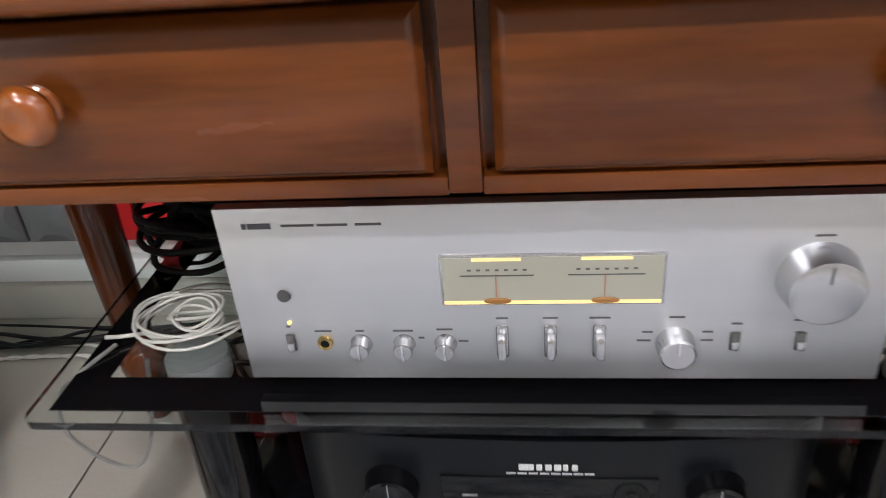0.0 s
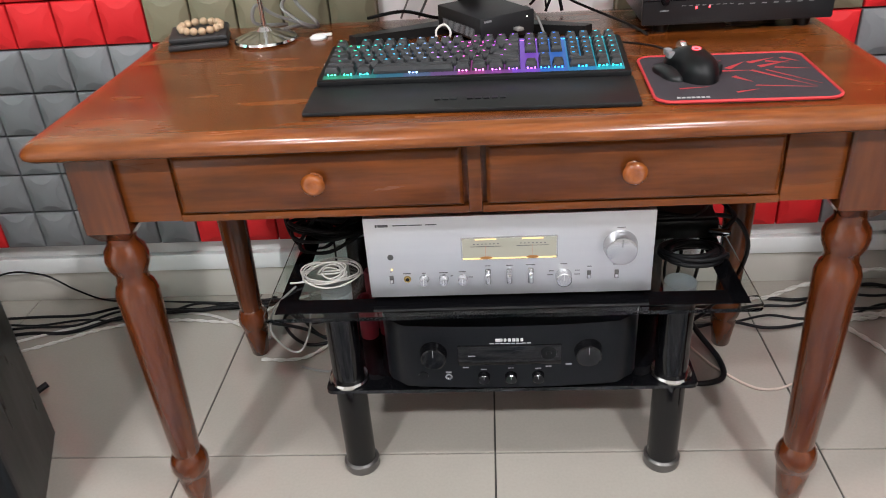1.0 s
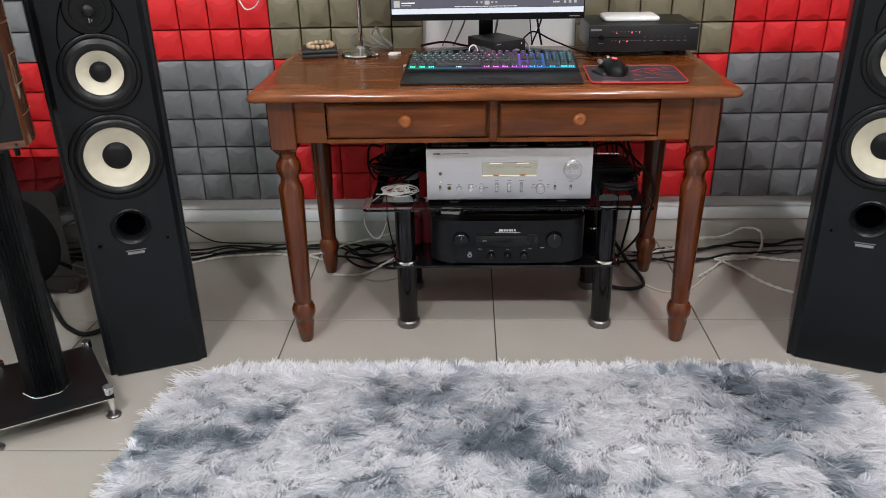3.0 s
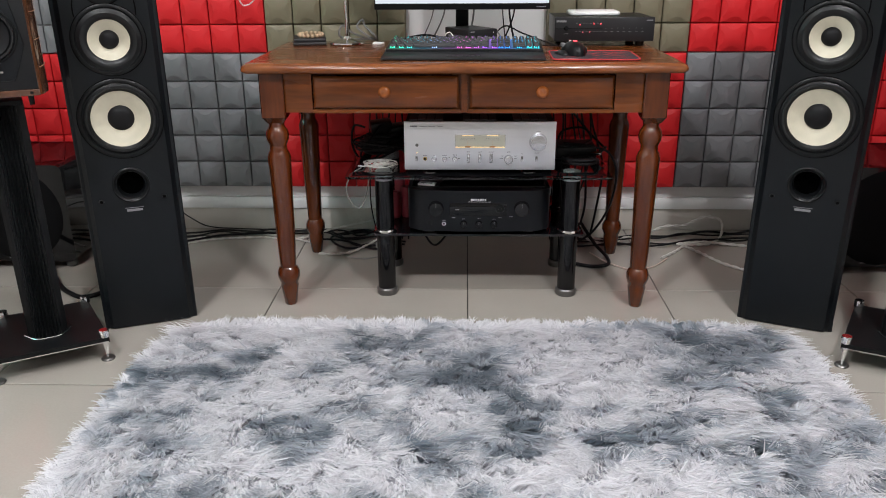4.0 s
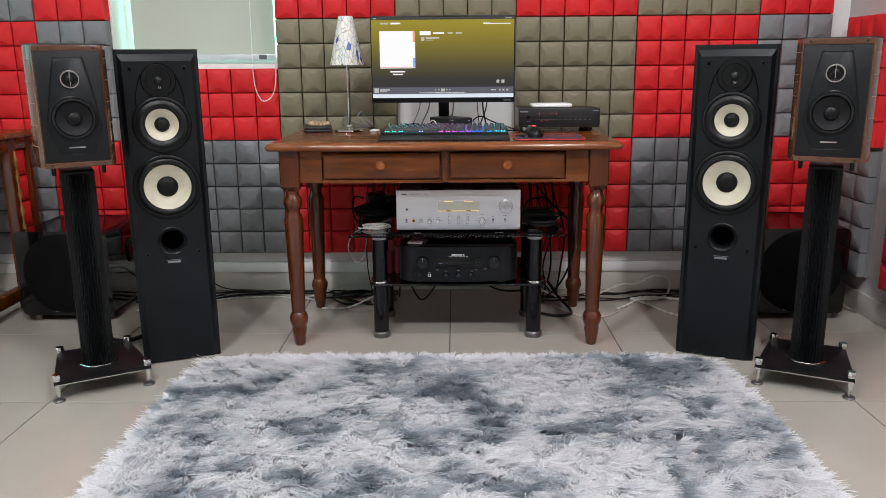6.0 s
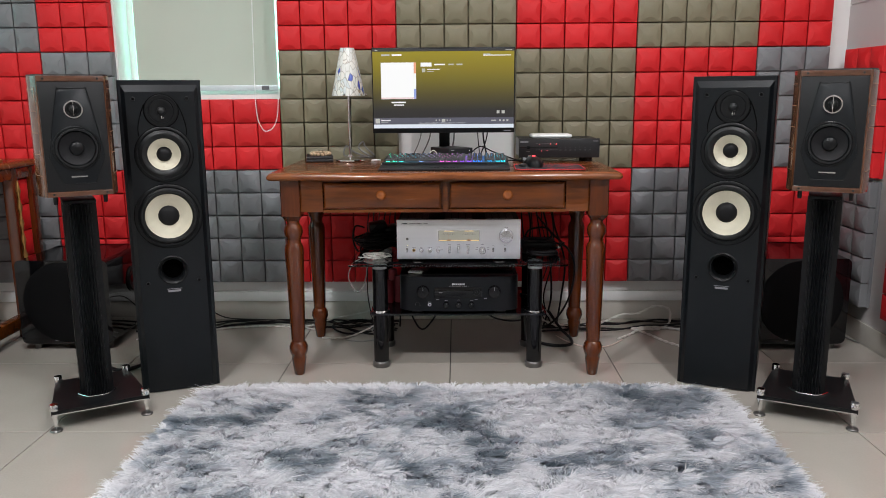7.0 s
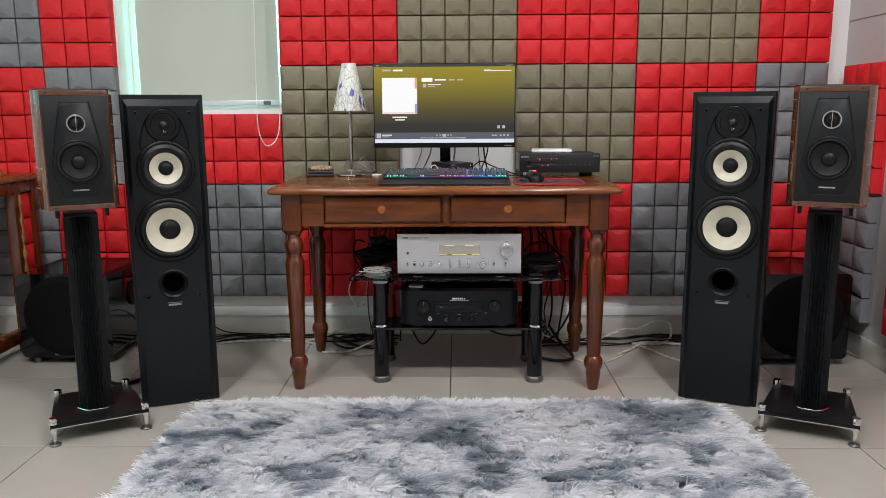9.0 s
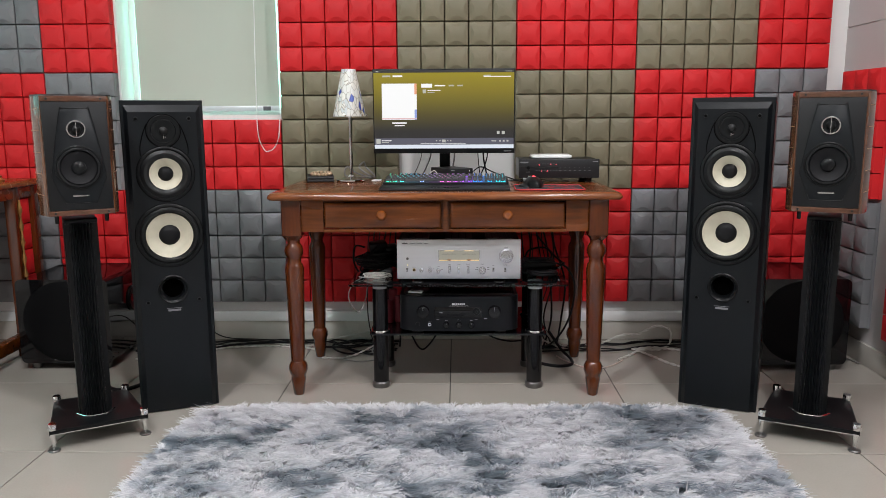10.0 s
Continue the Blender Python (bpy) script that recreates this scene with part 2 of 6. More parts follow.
floor = solid("floor", box(XL, XR, YF, YB, -0.12, -0.0035), M_GROUT, pose(0, 0, 0), "pale beige polished porcelain tile floor with dark joints", "floor", kind="structure")
ceiling = solid("ceiling", box(XL - 0.15, XR + 0.15, YF - 0.15, YB + 0.25, CEILING, CEILING + 0.12), M_PAINT, pose(0, 0, 0), "plain white painted ceiling", "ceiling", kind="structure")
wall_back = thing("wall_back", pose(0, 0, 0), "white wall covered with red, olive and grey foam panels", "wall", kind="structure")
x0, x1, z0, z1 = WIN
bm = box(XL - 0.15, x0, YB, YB + 0.22, 0, CEILING)
box(x1, XR + 0.15, YB, YB + 0.22, 0, CEILING, bm=bm)
box(x0, x1, YB, YB + 0.22, 0, z0, bm=bm)
box(x0, x1, YB, YB + 0.22, z1, CEILING, bm=bm)
part("plaster", bm, M_PAINT, wall_back)
wall_right = thing("wall_right", pose(0, 0, 0), "off-white panelled side wall with foam panels near the corner", "wall", kind="structure")
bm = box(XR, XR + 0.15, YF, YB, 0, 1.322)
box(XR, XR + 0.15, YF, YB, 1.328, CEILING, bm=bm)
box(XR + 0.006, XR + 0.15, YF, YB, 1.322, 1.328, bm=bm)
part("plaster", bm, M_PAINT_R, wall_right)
LW = (-1.70, -0.50, 0.95, 2.15)
bm = box(XL - 0.15, XL, YF, LW[0], 0, CEILING)
box(XL - 0.15, XL, LW[1], YB, 0, CEILING, bm=bm)
box(XL - 0.15, XL, LW[0], LW[1], 0, LW[2], bm=bm)
box(XL - 0.15, XL, LW[0], LW[1], LW[3], CEILING, bm=bm)
wall_left = solid("wall_left", bm, M_PAINT, pose(0, 0, 0), "plain white painted side wall with a window", "wall", kind="structure")
wall_rear = solid("wall_rear", box(XL - 0.15, XR + 0.15, YF - 0.15, YF, 0, CEILING), M_PAINT_D, pose(0, 0, 0), "unseen rear wall, toned dark to cut bounced light", "wall", kind="structure")
bm = box(XL, XR - 0.014, YB - 0.012, YB, 0, 0.085, 0.003)
solid("baseboard", bm, M_SKIRT, pose(0, 0, 0), "beige tile skirting along the panelled wall", "baseboard", kind="structure")
solid("baseboard", box(XR - 0.014, XR, YF, YB - 0.012, 0, 0.085, 0.003), M_SKIRT, pose(0, 0, 0), "beige tile skirting along the side wall", "baseboard", kind="structure")

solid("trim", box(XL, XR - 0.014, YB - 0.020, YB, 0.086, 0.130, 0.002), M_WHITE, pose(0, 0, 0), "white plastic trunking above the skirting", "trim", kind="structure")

# window: frame, pane, blind and the bright day behind it
window = thing("window_1", pose((x0 + x1) / 2, YB, z0), "white-framed window glowing around a lowered blind", "window", kind="structure")
W, H = x1 - x0, z1 - z0
for nm, b in (("window_frame", (-W / 2, -W / 2 + 0.028, 0.13, 0.19, 0, H)), ("window_frame", (W / 2 - 0.028, W / 2, 0.13, 0.19, 0, H)),
              ("window_frame", (-W / 2 + 0.028, W / 2 - 0.028, 0.13, 0.19, 0, 0.03)), ("window_frame", (-W / 2 + 0.028, W / 2 - 0.028, 0.13, 0.19, H - 0.05, H))):
    part(nm, box(*b, 0.004), M_WHITE, window)
pane = part("pane", box(-W / 2 + 0.028, W / 2 - 0.028, 0.155, 0.161, 0.03, H - 0.05), M_GLASS, window)
pane.visible_shadow = False
M_DAY = mat("daylight", (0.0, 0.0, 0.0), 1, bump=0, var=0, glow=(0.36, 1.0, 0.82), strength=8.0)
M_DAY2 = mat("side_daylight", (0.0, 0.0, 0.0), 1, bump=0, var=0, glow=(0.40, 0.95, 0.92), strength=2.0)
solid("backdrop", box(-2.6, 0.4, 0.62, 0.64, 0.4, 2.6), M_DAY, pose(0, 0, 0), "bright pale green daylight outside the window", "backdrop", kind="structure")

side_window = thing("window_2", pose(XL, (LW[0] + LW[1]) / 2, LW[2]), "white-framed side window letting in pale daylight", "window", kind="structure")
hw, hh = (LW[1] - LW[0]) / 2, LW[3] - LW[2]
for a, b, c, d in ((-hw, -hw + 0.05, 0, hh), (hw - 0.05, hw, 0, hh), (-0.025, 0.025, 0.05, hh - 0.05), (-hw + 0.05, hw - 0.05, 0, 0.05), (-hw + 0.05, hw - 0.05, hh - 0.05, hh)):
    part("window_frame", box(-0.11, -0.05, a, b, c, d, 0.004), M_WHITE, side_window)
pane = part("pane", box(-0.083, -0.077, -hw + 0.05, hw - 0.05, 0.05, hh - 0.05), M_GLASS, side_window)
pane.visible_shadow = False
solid("backdrop", box(XL - 0.62, XL - 0.60, LW[0] - 0.6, LW[1] + 0.6, 0.4, 2.7), M_DAY2, pose(0, 0, 0), "bright pale daylight outside the side window", "backdrop", kind="structure")

blind = thing("roller_blind", pose(-1.127, 0.160, 1.001), "pale grey-green roller blind lowered almost to the sill", "blind")
part("fabric", box(-0.305, 0.305, 0, 0.002, 0.022, 1.22), M_FABRIC, blind)
part("bottom_bar", box(-0.307, 0.307, -0.008, 0.010, 0.0, 0.024, 0.004), mat("pale_aluminium", (0.58, 0.60, 0.62), 0.4, metal=0.3, bump=0.02), blind, "pale metal bottom bar")
part("clip", box(0.235, 0.268, -0.0115, -0.0085, 0.003, 0.021, 0.001), M_PRINT, blind, "small dark clip")
part("roller", lathe([(0, -0.31), (0.022, -0.31), (0.022, 0.31), (0, 0.31)], 20, pose(0, 0.012, 1.225, 0, 90, 0)), M_WHITE, blind)
chain = [(0.215, -0.06, 1.2), (0.214, -0.075, 0.6), (0.212, -0.10, 0.15), (0.216, -0.118, -0.08), (0.238, -0.122, -0.155), (0.262, -0.122, -0.165),
         (0.290, -0.120, -0.14), (0.306, -0.115, -0.07), (0.312, -0.10, 0.15), (0.312, -0.075, 0.6), (0.310, -0.06, 1.2)]
line = smooth_line([(x + 0.037, y - 0.075, z) for x, y, z in chain], 60)
bead_bm, last_bead = bmesh.new(), Vector((9, 9, 9))
for q in line:
    if (q - last_bead).length > 0.0062:
        bmesh.ops.create_icosphere(bead_bm, subdivisions=1, radius=0.0030, matrix=Matrix.Translation(q))
        last_bead = q
tube([(x + 0.037, y - 0.075, z) for x, y, z in chain], 0.0007, 5, 8, bm=bead_bm)
tagged(part("bead_chain", bead_bm, M_WHITE, blind, "white bead chain", 60), kind="stuff")
part("chain_guide", box(0.22, 0.36, -0.165, -0.105, 1.19, 1.23, 0.006), M_WHITE, blind)


# ---- foam panels ----
CELL = 0.0984


def foam_mesh(cols, rows, material):
    """A foam panel of domed square cushions cut by four slanted facets; x to the right, z up, the front towards -y, the back at y = 0."""
    bm = bmesh.new()
    c, h0, D, K = CELL, 0.041, 0.0115, 6
    a = c / 2 - 0.0034
    r0, slope = 1.22 * a, 0.48

    def dome_at(x, z):
        return h0 + max(0.0, D * (1 - (x * x + z * z) / (r0 * r0)))

    rim, arc = [], []
    for nx, nz in ((0, -1), (1, 0), (0, 1), (-1, 0)):
        for k in range(K):
            u = -1 + 2 * k / K
            x, z = (nx - nz * u) * a, (nz + nx * u) * a
            d = 0.0004
            while d < a and h0 + slope * d < dome_at(x - nx * d, z - nz * d):
                d += 0.0004
            corner = k == 0
            rim.append((x, z))
            arc.append((x * 0.985, z * 0.985) if corner else (x - nx * d, z - nz * d))
    n = len(rim)
    side = [(x * (c / 2 - 0.0020) / a, z * (c / 2 - 0.0020) / a) for x, z in rim]
    rings = [[(x, z, 0.0) for x, z in side], [(x, z, h0 - 0.0022) for x, z in side], [(x, z, h0) for x, z in rim], [(x, z, dome_at(x, z) + 0.0003) for x, z in arc]]
    for f in (0.68, 0.34):
        rings.append([(x * f, z * f, dome_at(x * f, z * f)) for x, z in arc])
    for i in range(cols):
        for j in range(rows):
            cx, cz = (i + 0.5) * c, (j + 0.5) * c
            last = None
            for pts in rings:
                ring = [bm.verts.new((cx + x, -h, cz + z)) for x, z, h in pts]
                if last:
                    for k in range(n):
                        bm.faces.new((last[k], last[(k + 1) % n], ring[(k + 1) % n], ring[k]))
                last = ring
            tip = bm.verts.new((cx, -h0 - D, cz))
            for k in range(n):
                bm.faces.new((last[k], last[(k + 1) % n], tip))
    box(0, cols * c, -0.012, 0, 0, rows * c, bm=bm)
    return mesh_of("foam_panel", bm, material, 11)


FOAM = {}


def foam_panel(colour, cols, rows, m, parent, label):
    key = (colour, cols, rows)
    if key not in FOAM:
        FOAM[key] = foam_mesh(cols, rows, {"red": M_RED, "olive": M_OLIVE, "grey": M_GREY}[colour])
    ob = new("foam_panel", FOAM[key])
    ob.parent = parent
    ob.matrix_world = m
    return tagged(ob, label)


P = 5 * CELL
ROW = (0.178, 0.178 + P, 0.178 + 2 * P)
COL = [-0.784 + k * P for k in range(5)]
for k, colour in enumerate(("red", "red", "red", "grey")):
    foam_panel(colour, 5, 5, pose(COL[k], YB - 0.004, ROW[0]), wall_back, f"{colour} cushioned foam panel")
foam_panel("red", 3, 5, pose(COL[4], YB - 0.004, ROW[0]), wall_back, "narrow red cushioned foam panel")
for k, colour in ((0, "olive"), (2, "olive"), (3, "red")):
    foam_panel(colour, 5, 5, pose(COL[k], YB - 0.004, ROW[1]), wall_back, f"{colour} cushioned foam panel")
foam_panel("grey", 3, 5, pose(COL[4], YB - 0.004, ROW[1]), wall_back, "narrow grey cushioned foam panel")
for k, colour in enumerate(("red", "olive", "red", "olive")):
    foam_panel(colour, 5, 5, pose(COL[k], YB - 0.004, ROW[2]), wall_back, f"{colour} cushioned foam panel")
foam_panel("red", 3, 5, pose(COL[4], YB - 0.004, ROW[2]), wall_back, "narrow red cushioned foam panel")
# under and beside the window
foam_panel("grey", 5, 5, pose(COL[0] - P, YB - 0.004, ROW[0]), wall_back, "grey cushioned foam panel")
foam_panel("red", 5, 3, pose(COL[0] - P, YB - 0.004, ROW[1]), wall_back, "low red foam panel under the window")
foam_panel("red", 5, 5, pose(COL[0] - 2 * P, YB - 0.004, ROW[0]), wall_back, "red cushioned foam panel")
foam_panel("grey", 5, 5, pose(COL[0] - 3 * P, YB - 0.004, ROW[0]), wall_back, "grey cushioned foam panel")
XB = -1.772
for z, near, far in ((ROW[1], "grey", "red"), (ROW[2], "red", "grey")):
    foam_panel(near, 3, 5, pose(XB, YB - 0.004, z), wall_back, f"narrow {near} foam panel beside the window")
    foam_panel(far, 5, 5, pose(XB - P, YB - 0.004, z), wall_back, f"{far} cushioned foam panel")
# on the side wall, by the corner
foam_panel("red", 3, 5, pose(XR - 0.002, -0.03, 0.655, 0, 0, -90), wall_right, "red foam panel by the corner")
foam_panel("grey", 3, 5, pose(XR - 0.002, -0.03, 0.150, 0, 0, -90), wall_right, "grey foam panel by the corner")
foam_panel("red", 5, 5, pose(XR - 0.002, -0.475, 0.150, 0, 0, -90), wall_right, "red foam panel low on the side wall")

# ceiling lights
for n, (lx, ly) in enumerate(LAMPS):
    lamp_thing = thing("ceiling_light", pose(lx, ly, CEILING), "round recessed white ceiling downlight, switched on", "ceiling light", "ceiling downlights")
    part("frame", lathe([(0.15, 0), (0.17, -0.006), (0.17, -0.012), (0.148, -0.016), (0.145, -0.004), (0.145, 0)], 40), M_WHITE, lamp_thing)
    part("diffuser", lathe([(0, -0.004), (0.143, -0.004), (0.143, -0.001), (0, -0.001)], 40), mat("lit_diffuser", (0.9, 0.9, 0.9), 0.5, bump=0, glow=(1, 0.97, 0.93), strength=6), lamp_thing)
# ---- desk ----
TOP = 0.725
desk = thing("desk", pose(-0.089, -0.41, 0), "red-brown varnished wooden desk with two drawers and turned legs", "desk")


def moulded_top(w, d, z0, z1):
    """A slab with a thumbnail-moulded edge."""
    bm = bmesh.new()
    prof = ((0.020, z0), (0.006, z0 + 0.001), (0.001, z0 + 0.006), (0.0, z0 + 0.012), (0.003, z0 + 0.019), (0.009, z1 - 0.003), (0.016, z1 - 0.0005), (0.030, z1))
    last, first = None, None
    for inset, z in prof:
        out = rounded(w - 2 * inset, d - 2 * inset, 0.016, 4)
        ring = [bm.verts.new((x, y, z)) for x, y in out]
        if last:
            for k in range(len(ring)):
                f = bm.faces.new((last[k], last[(k + 1) % len(ring)], ring[(k + 1) % len(ring)], ring[k]))
                f.material_index = 1
        else:
            first = ring
        last = ring
    bm.faces.new(first[::-1])
    bm.faces.new(last)
    return bm


part("tabletop", moulded_top(1.192, 0.60, 0.698, TOP), [M_WOOD, M_EDGE], desk, "red-brown top with a worn moulded front edge", 40)
LEGX, LEGY = 0.522, (-0.235, 0.205)
leg_profile = [(0, 0.0), (0.0165, 0.0), (0.019, 0.004), (0.0265, 0.062), (0.025, 0.070), (0.029, 0.078), (0.033, 0.092), (0.0325, 0.106), (0.028, 0.118),
               (0.0235, 0.124), (0.0245, 0.135), (0.0275, 0.24), (0.0305, 0.36), (0.0325, 0.435), (0.033, 0.458), (0.029, 0.472), (0.0245, 0.478), (0.0245, 0.484),
               (0.0235, 0.490), (0.026, 0.497), (0.031, 0.508), (0.0325, 0.521), (0.030, 0.534), (0.024, 0.543), (0.021, 0.549), (0.0225, 0.556), (0.0225, 0.562)]
for sx in (-1, 1):
    for ly in LEGY:
        bm = lathe(leg_profile, 28, pose(sx * LEGX, ly, 0))
        bl = prism(rounded(0.066, 0.066, 0.003, 1, sx * LEGX, ly), 0.575, 0.698, bm)
        base = bmesh.ops.extrude_face_region(bl, geom=[f for f in bl.faces if all(abs(v.co.z - 0.575) < 1e-5 for v in f.verts)])
        for v in base["geom"]:
            if isinstance(v, bmesh.types.BMVert):
                v.co = Vector((sx * LEGX + (v.co.x - sx * LEGX) * 0.66, ly + (v.co.y - ly) * 0.66, 0.558))
        part("leg", bl, M_WOODV, desk, smooth=40)
# apron: rails round the two drawers
FY = -0.258
for b in ((-0.489, -0.412, 0.0, 0.588, 0.698), (0.412, 0.489, 0.0, 0.588, 0.698), (-0.0045, 0.0135, -0.002, 0.588, 0.698), (-0.412, -0.0045, 0.0, 0.586, 0.597),
          (0.0135, 0.412, 0.0, 0.586, 0.597), (-0.412, -0.0045, 0.004, 0.692, 0.698), (0.0135, 0.412, 0.004, 0.692, 0.698), (-0.03, 0.04, 0.012, 0.590, 0.696)):
    part("apron_rail", box(b[0], b[1], FY + b[2], FY + 0.02, b[3], b[4], 0.0012), M_WOOD, desk)
for sx in (-1, 1):
    part("side_apron", box(sx * LEGX - 0.011, sx * LEGX + 0.011, -0.20, 0.17, 0.588, 0.698, 0.0015), M_WOODV, desk)
part("rear_apron", box(-0.489, 0.489, 0.195, 0.215, 0.588, 0.698, 0.0015), M_WOOD, desk)
part("underside", box(-0.489, 0.489, -0.235, 0.19, 0.6, 0.604), M_WOOD, desk)
for dx0, dx1, kx in ((-0.409, -0.0105, -0.212), (0.0195, 0.409, 0.214)):
    bm = bmesh.new()
    last = None
    for inset, y in ((0.0, FY + 0.018), (0.0, FY - 0.002), (0.003, FY - 0.0055), (0.008, FY - 0.0085)):
        ring = [bm.verts.new(q) for q in ((dx0 + inset + 0.0012, y, 0.6005 + inset), (dx1 - inset - 0.0012, y, 0.6005 + inset), (dx1 - inset - 0.0012, y, 0.6885 - inset), (dx0 + inset + 0.0012, y, 0.6885 - inset))]
        if last:
            for k in range(4):
                bm.faces.new((last[k], last[(k + 1) % 4], ring[(k + 1) % 4], ring[k]))
        last = ring
    bm.faces.new(last)
    drawer = part("drawer", bm, M_WOOD, desk, "bevelled drawer front")
    part("knob", lathe([(0, 0.0205), (0.005, 0.0208), (0.008, 0.0220), (0.0105, 0.0215), (0.0145, 0.0185), (0.0165, 0.0145), (0.0150, 0.0105), (0.0105, 0.0075), (0.0095, 0.0050), (0.0125, 0.0030), (0.0125, 0)], 28, facing(kx, FY - 0.0083, 0.647)), M_KNOB, drawer, "round orange-brown wooden knob")

# ---- glass rack under the desk ----
SH1, SH2 = 0.398, 0.207
rack = thing("glass_rack", pose(-0.043, -0.43, 0), "two-tier glass rack with black tubular legs", "rack")
shelf = part("shelf", prism(rounded(0.768, 0.470, 0.012, 4, 0, 0.02), SH1 - 0.007, SH1), M_GLASS, rack, "clear glass shelf with a black painted border", 30)
bm = bmesh.new()
# The last box is a black sheet standing in for the amplifier's shadow.
for b in ((-0.366, 0.366, -0.203, -0.166), (-0.366, 0.366, 0.19, 0.232), (-0.366, -0.336, -0.166, 0.19), (0.336, 0.366, -0.166, 0.19), (-0.212, 0.222, -0.166, 0.19)):
    box(b[0], b[1], b[2], b[3], SH1 + 0.0006, SH1 + 0.0016, bm=bm)
part("border", bm, M_GLOSSB, shelf, "gloss black painted border and a middle sheet for the amplifier shadow")
part("shelf", prism(rounded(0.636, 0.395, 0.012, 4, 0, 0.035), SH2 - 0.007, SH2), M_SMOKE, rack, "gloss black glass shelf", 30)
for px in (-0.281, 0.277):
    for py in (-0.130, 0.112):
        leg = part("leg", lathe([(0, 0.02), (0.0275, 0.02), (0.0275, SH1 - 0.03), (0, SH1 - 0.03)], 28, pose(px, py, 0)), M_GLOSSB, rack)
        part("foot", lathe([(0, 0), (0.031, 0), (0.0325, 0.004), (0.0325, 0.018), (0.029, 0.022), (0, 0.022)], 28, pose(px, py, 0)), M_GUNMETAL, leg, "dark metal foot")
        part("collar", lathe([(0.027, SH2 + 0.002), (0.034, SH2 + 0.001), (0.035, SH2 + 0.005), (0.033, SH2 + 0.009), (0.027, SH2 + 0.009)], 28, pose(px, py, 0)), M_CHROME, leg, "chrome ring")
        part("cap", lathe([(0, SH1 - 0.031), (0.0255, SH1 - 0.031), (0.0255, SH1 - 0.0075), (0, SH1 - 0.0075)], 28, pose(px, py, 0)), M_SPACER, leg, "pale frosted spacer")

# ---- silver amplifier ----
amp = thing("amplifier", pose(-0.040, -0.61, SH1 + 0.0016), "silver integrated amplifier with two lit meters on the rack", "amplifier")
AH, AZ = 0.140, 0.0115
faceplate = part("faceplate", box(-0.2165, 0.2165, 0, 0.010, AZ, AZ + AH, 0.0012), M_ALU, amp, "brushed silver faceplate")
part("body", box(-0.214, 0.214, 0.010, 0.37, AZ + 0.004, AZ + AH - 0.003, 0.002), M_SATIN, amp, "black metal casing")
for gx in (-0.155, 0.0, 0.145):
    bm = bmesh.new()
    for k in range(4):
        box(gx - 0.048 + 0.025 * k, gx - 0.027 + 0.025 * k, 0.03, 0.30, AZ + AH - 0.003, AZ + AH + 0.0005, bm=bm)
    part("vent", bm, mat("vent_grille", (0.16, 0.16, 0.165), 0.45, metal=0.5, bump=0.3, bscale=900), amp, "row of dark vent slots")
for fx in (-0.145, 0.145):
    for fy in (0.05, 0.30):
        part("foot", lathe([(0, 0), (0.020, 0), (0.022, 0.003), (0.022, 0.009), (0.017, 0.013), (0, 0.013)], 24, pose(fx, fy, 0)), M_CHROME, amp)


def ring_on(parent, name, x, z, prof, material, label="", y=0.0, seg=28):
    return part(name, lathe(prof, seg, facing(x, y, z)), material, parent, label)


ax, az = 0.040, AZ - 0.4115
meter = part("meter", box(-0.0715, 0.0735, -0.0012, 0.0012, 0.4755 + az, 0.5150 + az, 0.0008), M_KNOBALU, faceplate, "meter window frame")
part("meter_face", box(-0.0695, 0.0715, -0.0022, -0.0012, 0.4775 + az, 0.5130 + az), M_CREAM, meter, "warm lit cream meter faces")
part("meter_glow", box(-0.0695, 0.0715, -0.0028, -0.0022, 0.4775 + az, 0.4800 + az), M_CREAMHOT, meter)
for mx in (-0.034, 0.036):
    part("meter_glow", box(mx - 0.016, mx + 0.016, -0.0028, -0.0022, 0.5108 + az, 0.5130 + az), M_CREAMHOT, meter)
    bm = bmesh.new()
    for k in range(7):
        box(mx - 0.019 + 0.006 * k, mx - 0.0165 + 0.006 * k, -0.0030, -0.0022, 0.5035 + az, 0.5045 + az, bm=bm)
    box(mx - 0.024, mx + 0.024, -0.0030, -0.0022, 0.4995 + az, 0.5000 + az, bm=bm)
    part("scale", bm, M_PRINT, meter)
    part("needle", box(mx - 0.0008, mx - 0.0004, -0.0034, -0.0022, 0.481 + az, 0.501 + az), mat("needle_red", (0.45, 0.16, 0.10), 0.5, bump=0), meter)
    part("pivot", lathe([(0, 0.002), (0.006, 0.0018), (0.009, 0.001), (0.009, 0)], 20, facing(mx, -0.002, 0.4800 + az) @ Matrix.Diagonal((1, 0.26, 1, 1))), mat("amber_pivot", (0.30, 0.13, 0.03), 0.35, bump=0), meter)
vol = ring_on(faceplate, "volume_knob", 0.166, 0.494 + az, [(0, 0.021), (0.020, 0.021), (0.0225, 0.020), (0.0255, 0.002), (0.0255, 0)], M_KNOBALU, "large silver volume knob", 0, 48)
part("pointer", box(0.1655, 0.1665, -0.0215, -0.0205, 0.502 + az, 0.514 + az), M_PRINT, vol)
ring_on(faceplate, "standby_button", -0.180, 0.484 + az, [(0, 0.002), (0.0042, 0.0018), (0.0048, 0.0005), (0.0048, 0)], M_GUNMETAL)
ring_on(faceplate, "indicator", -0.180, 0.4615 + az, [(0, 0.001), (0.0012, 0.0008), (0.0012, 0)], mat("amber_led", (0.8, 0.4, 0.1), 0.4, bump=0, glow=(1, 0.55, 0.1), strength=3), "", 0, 12)
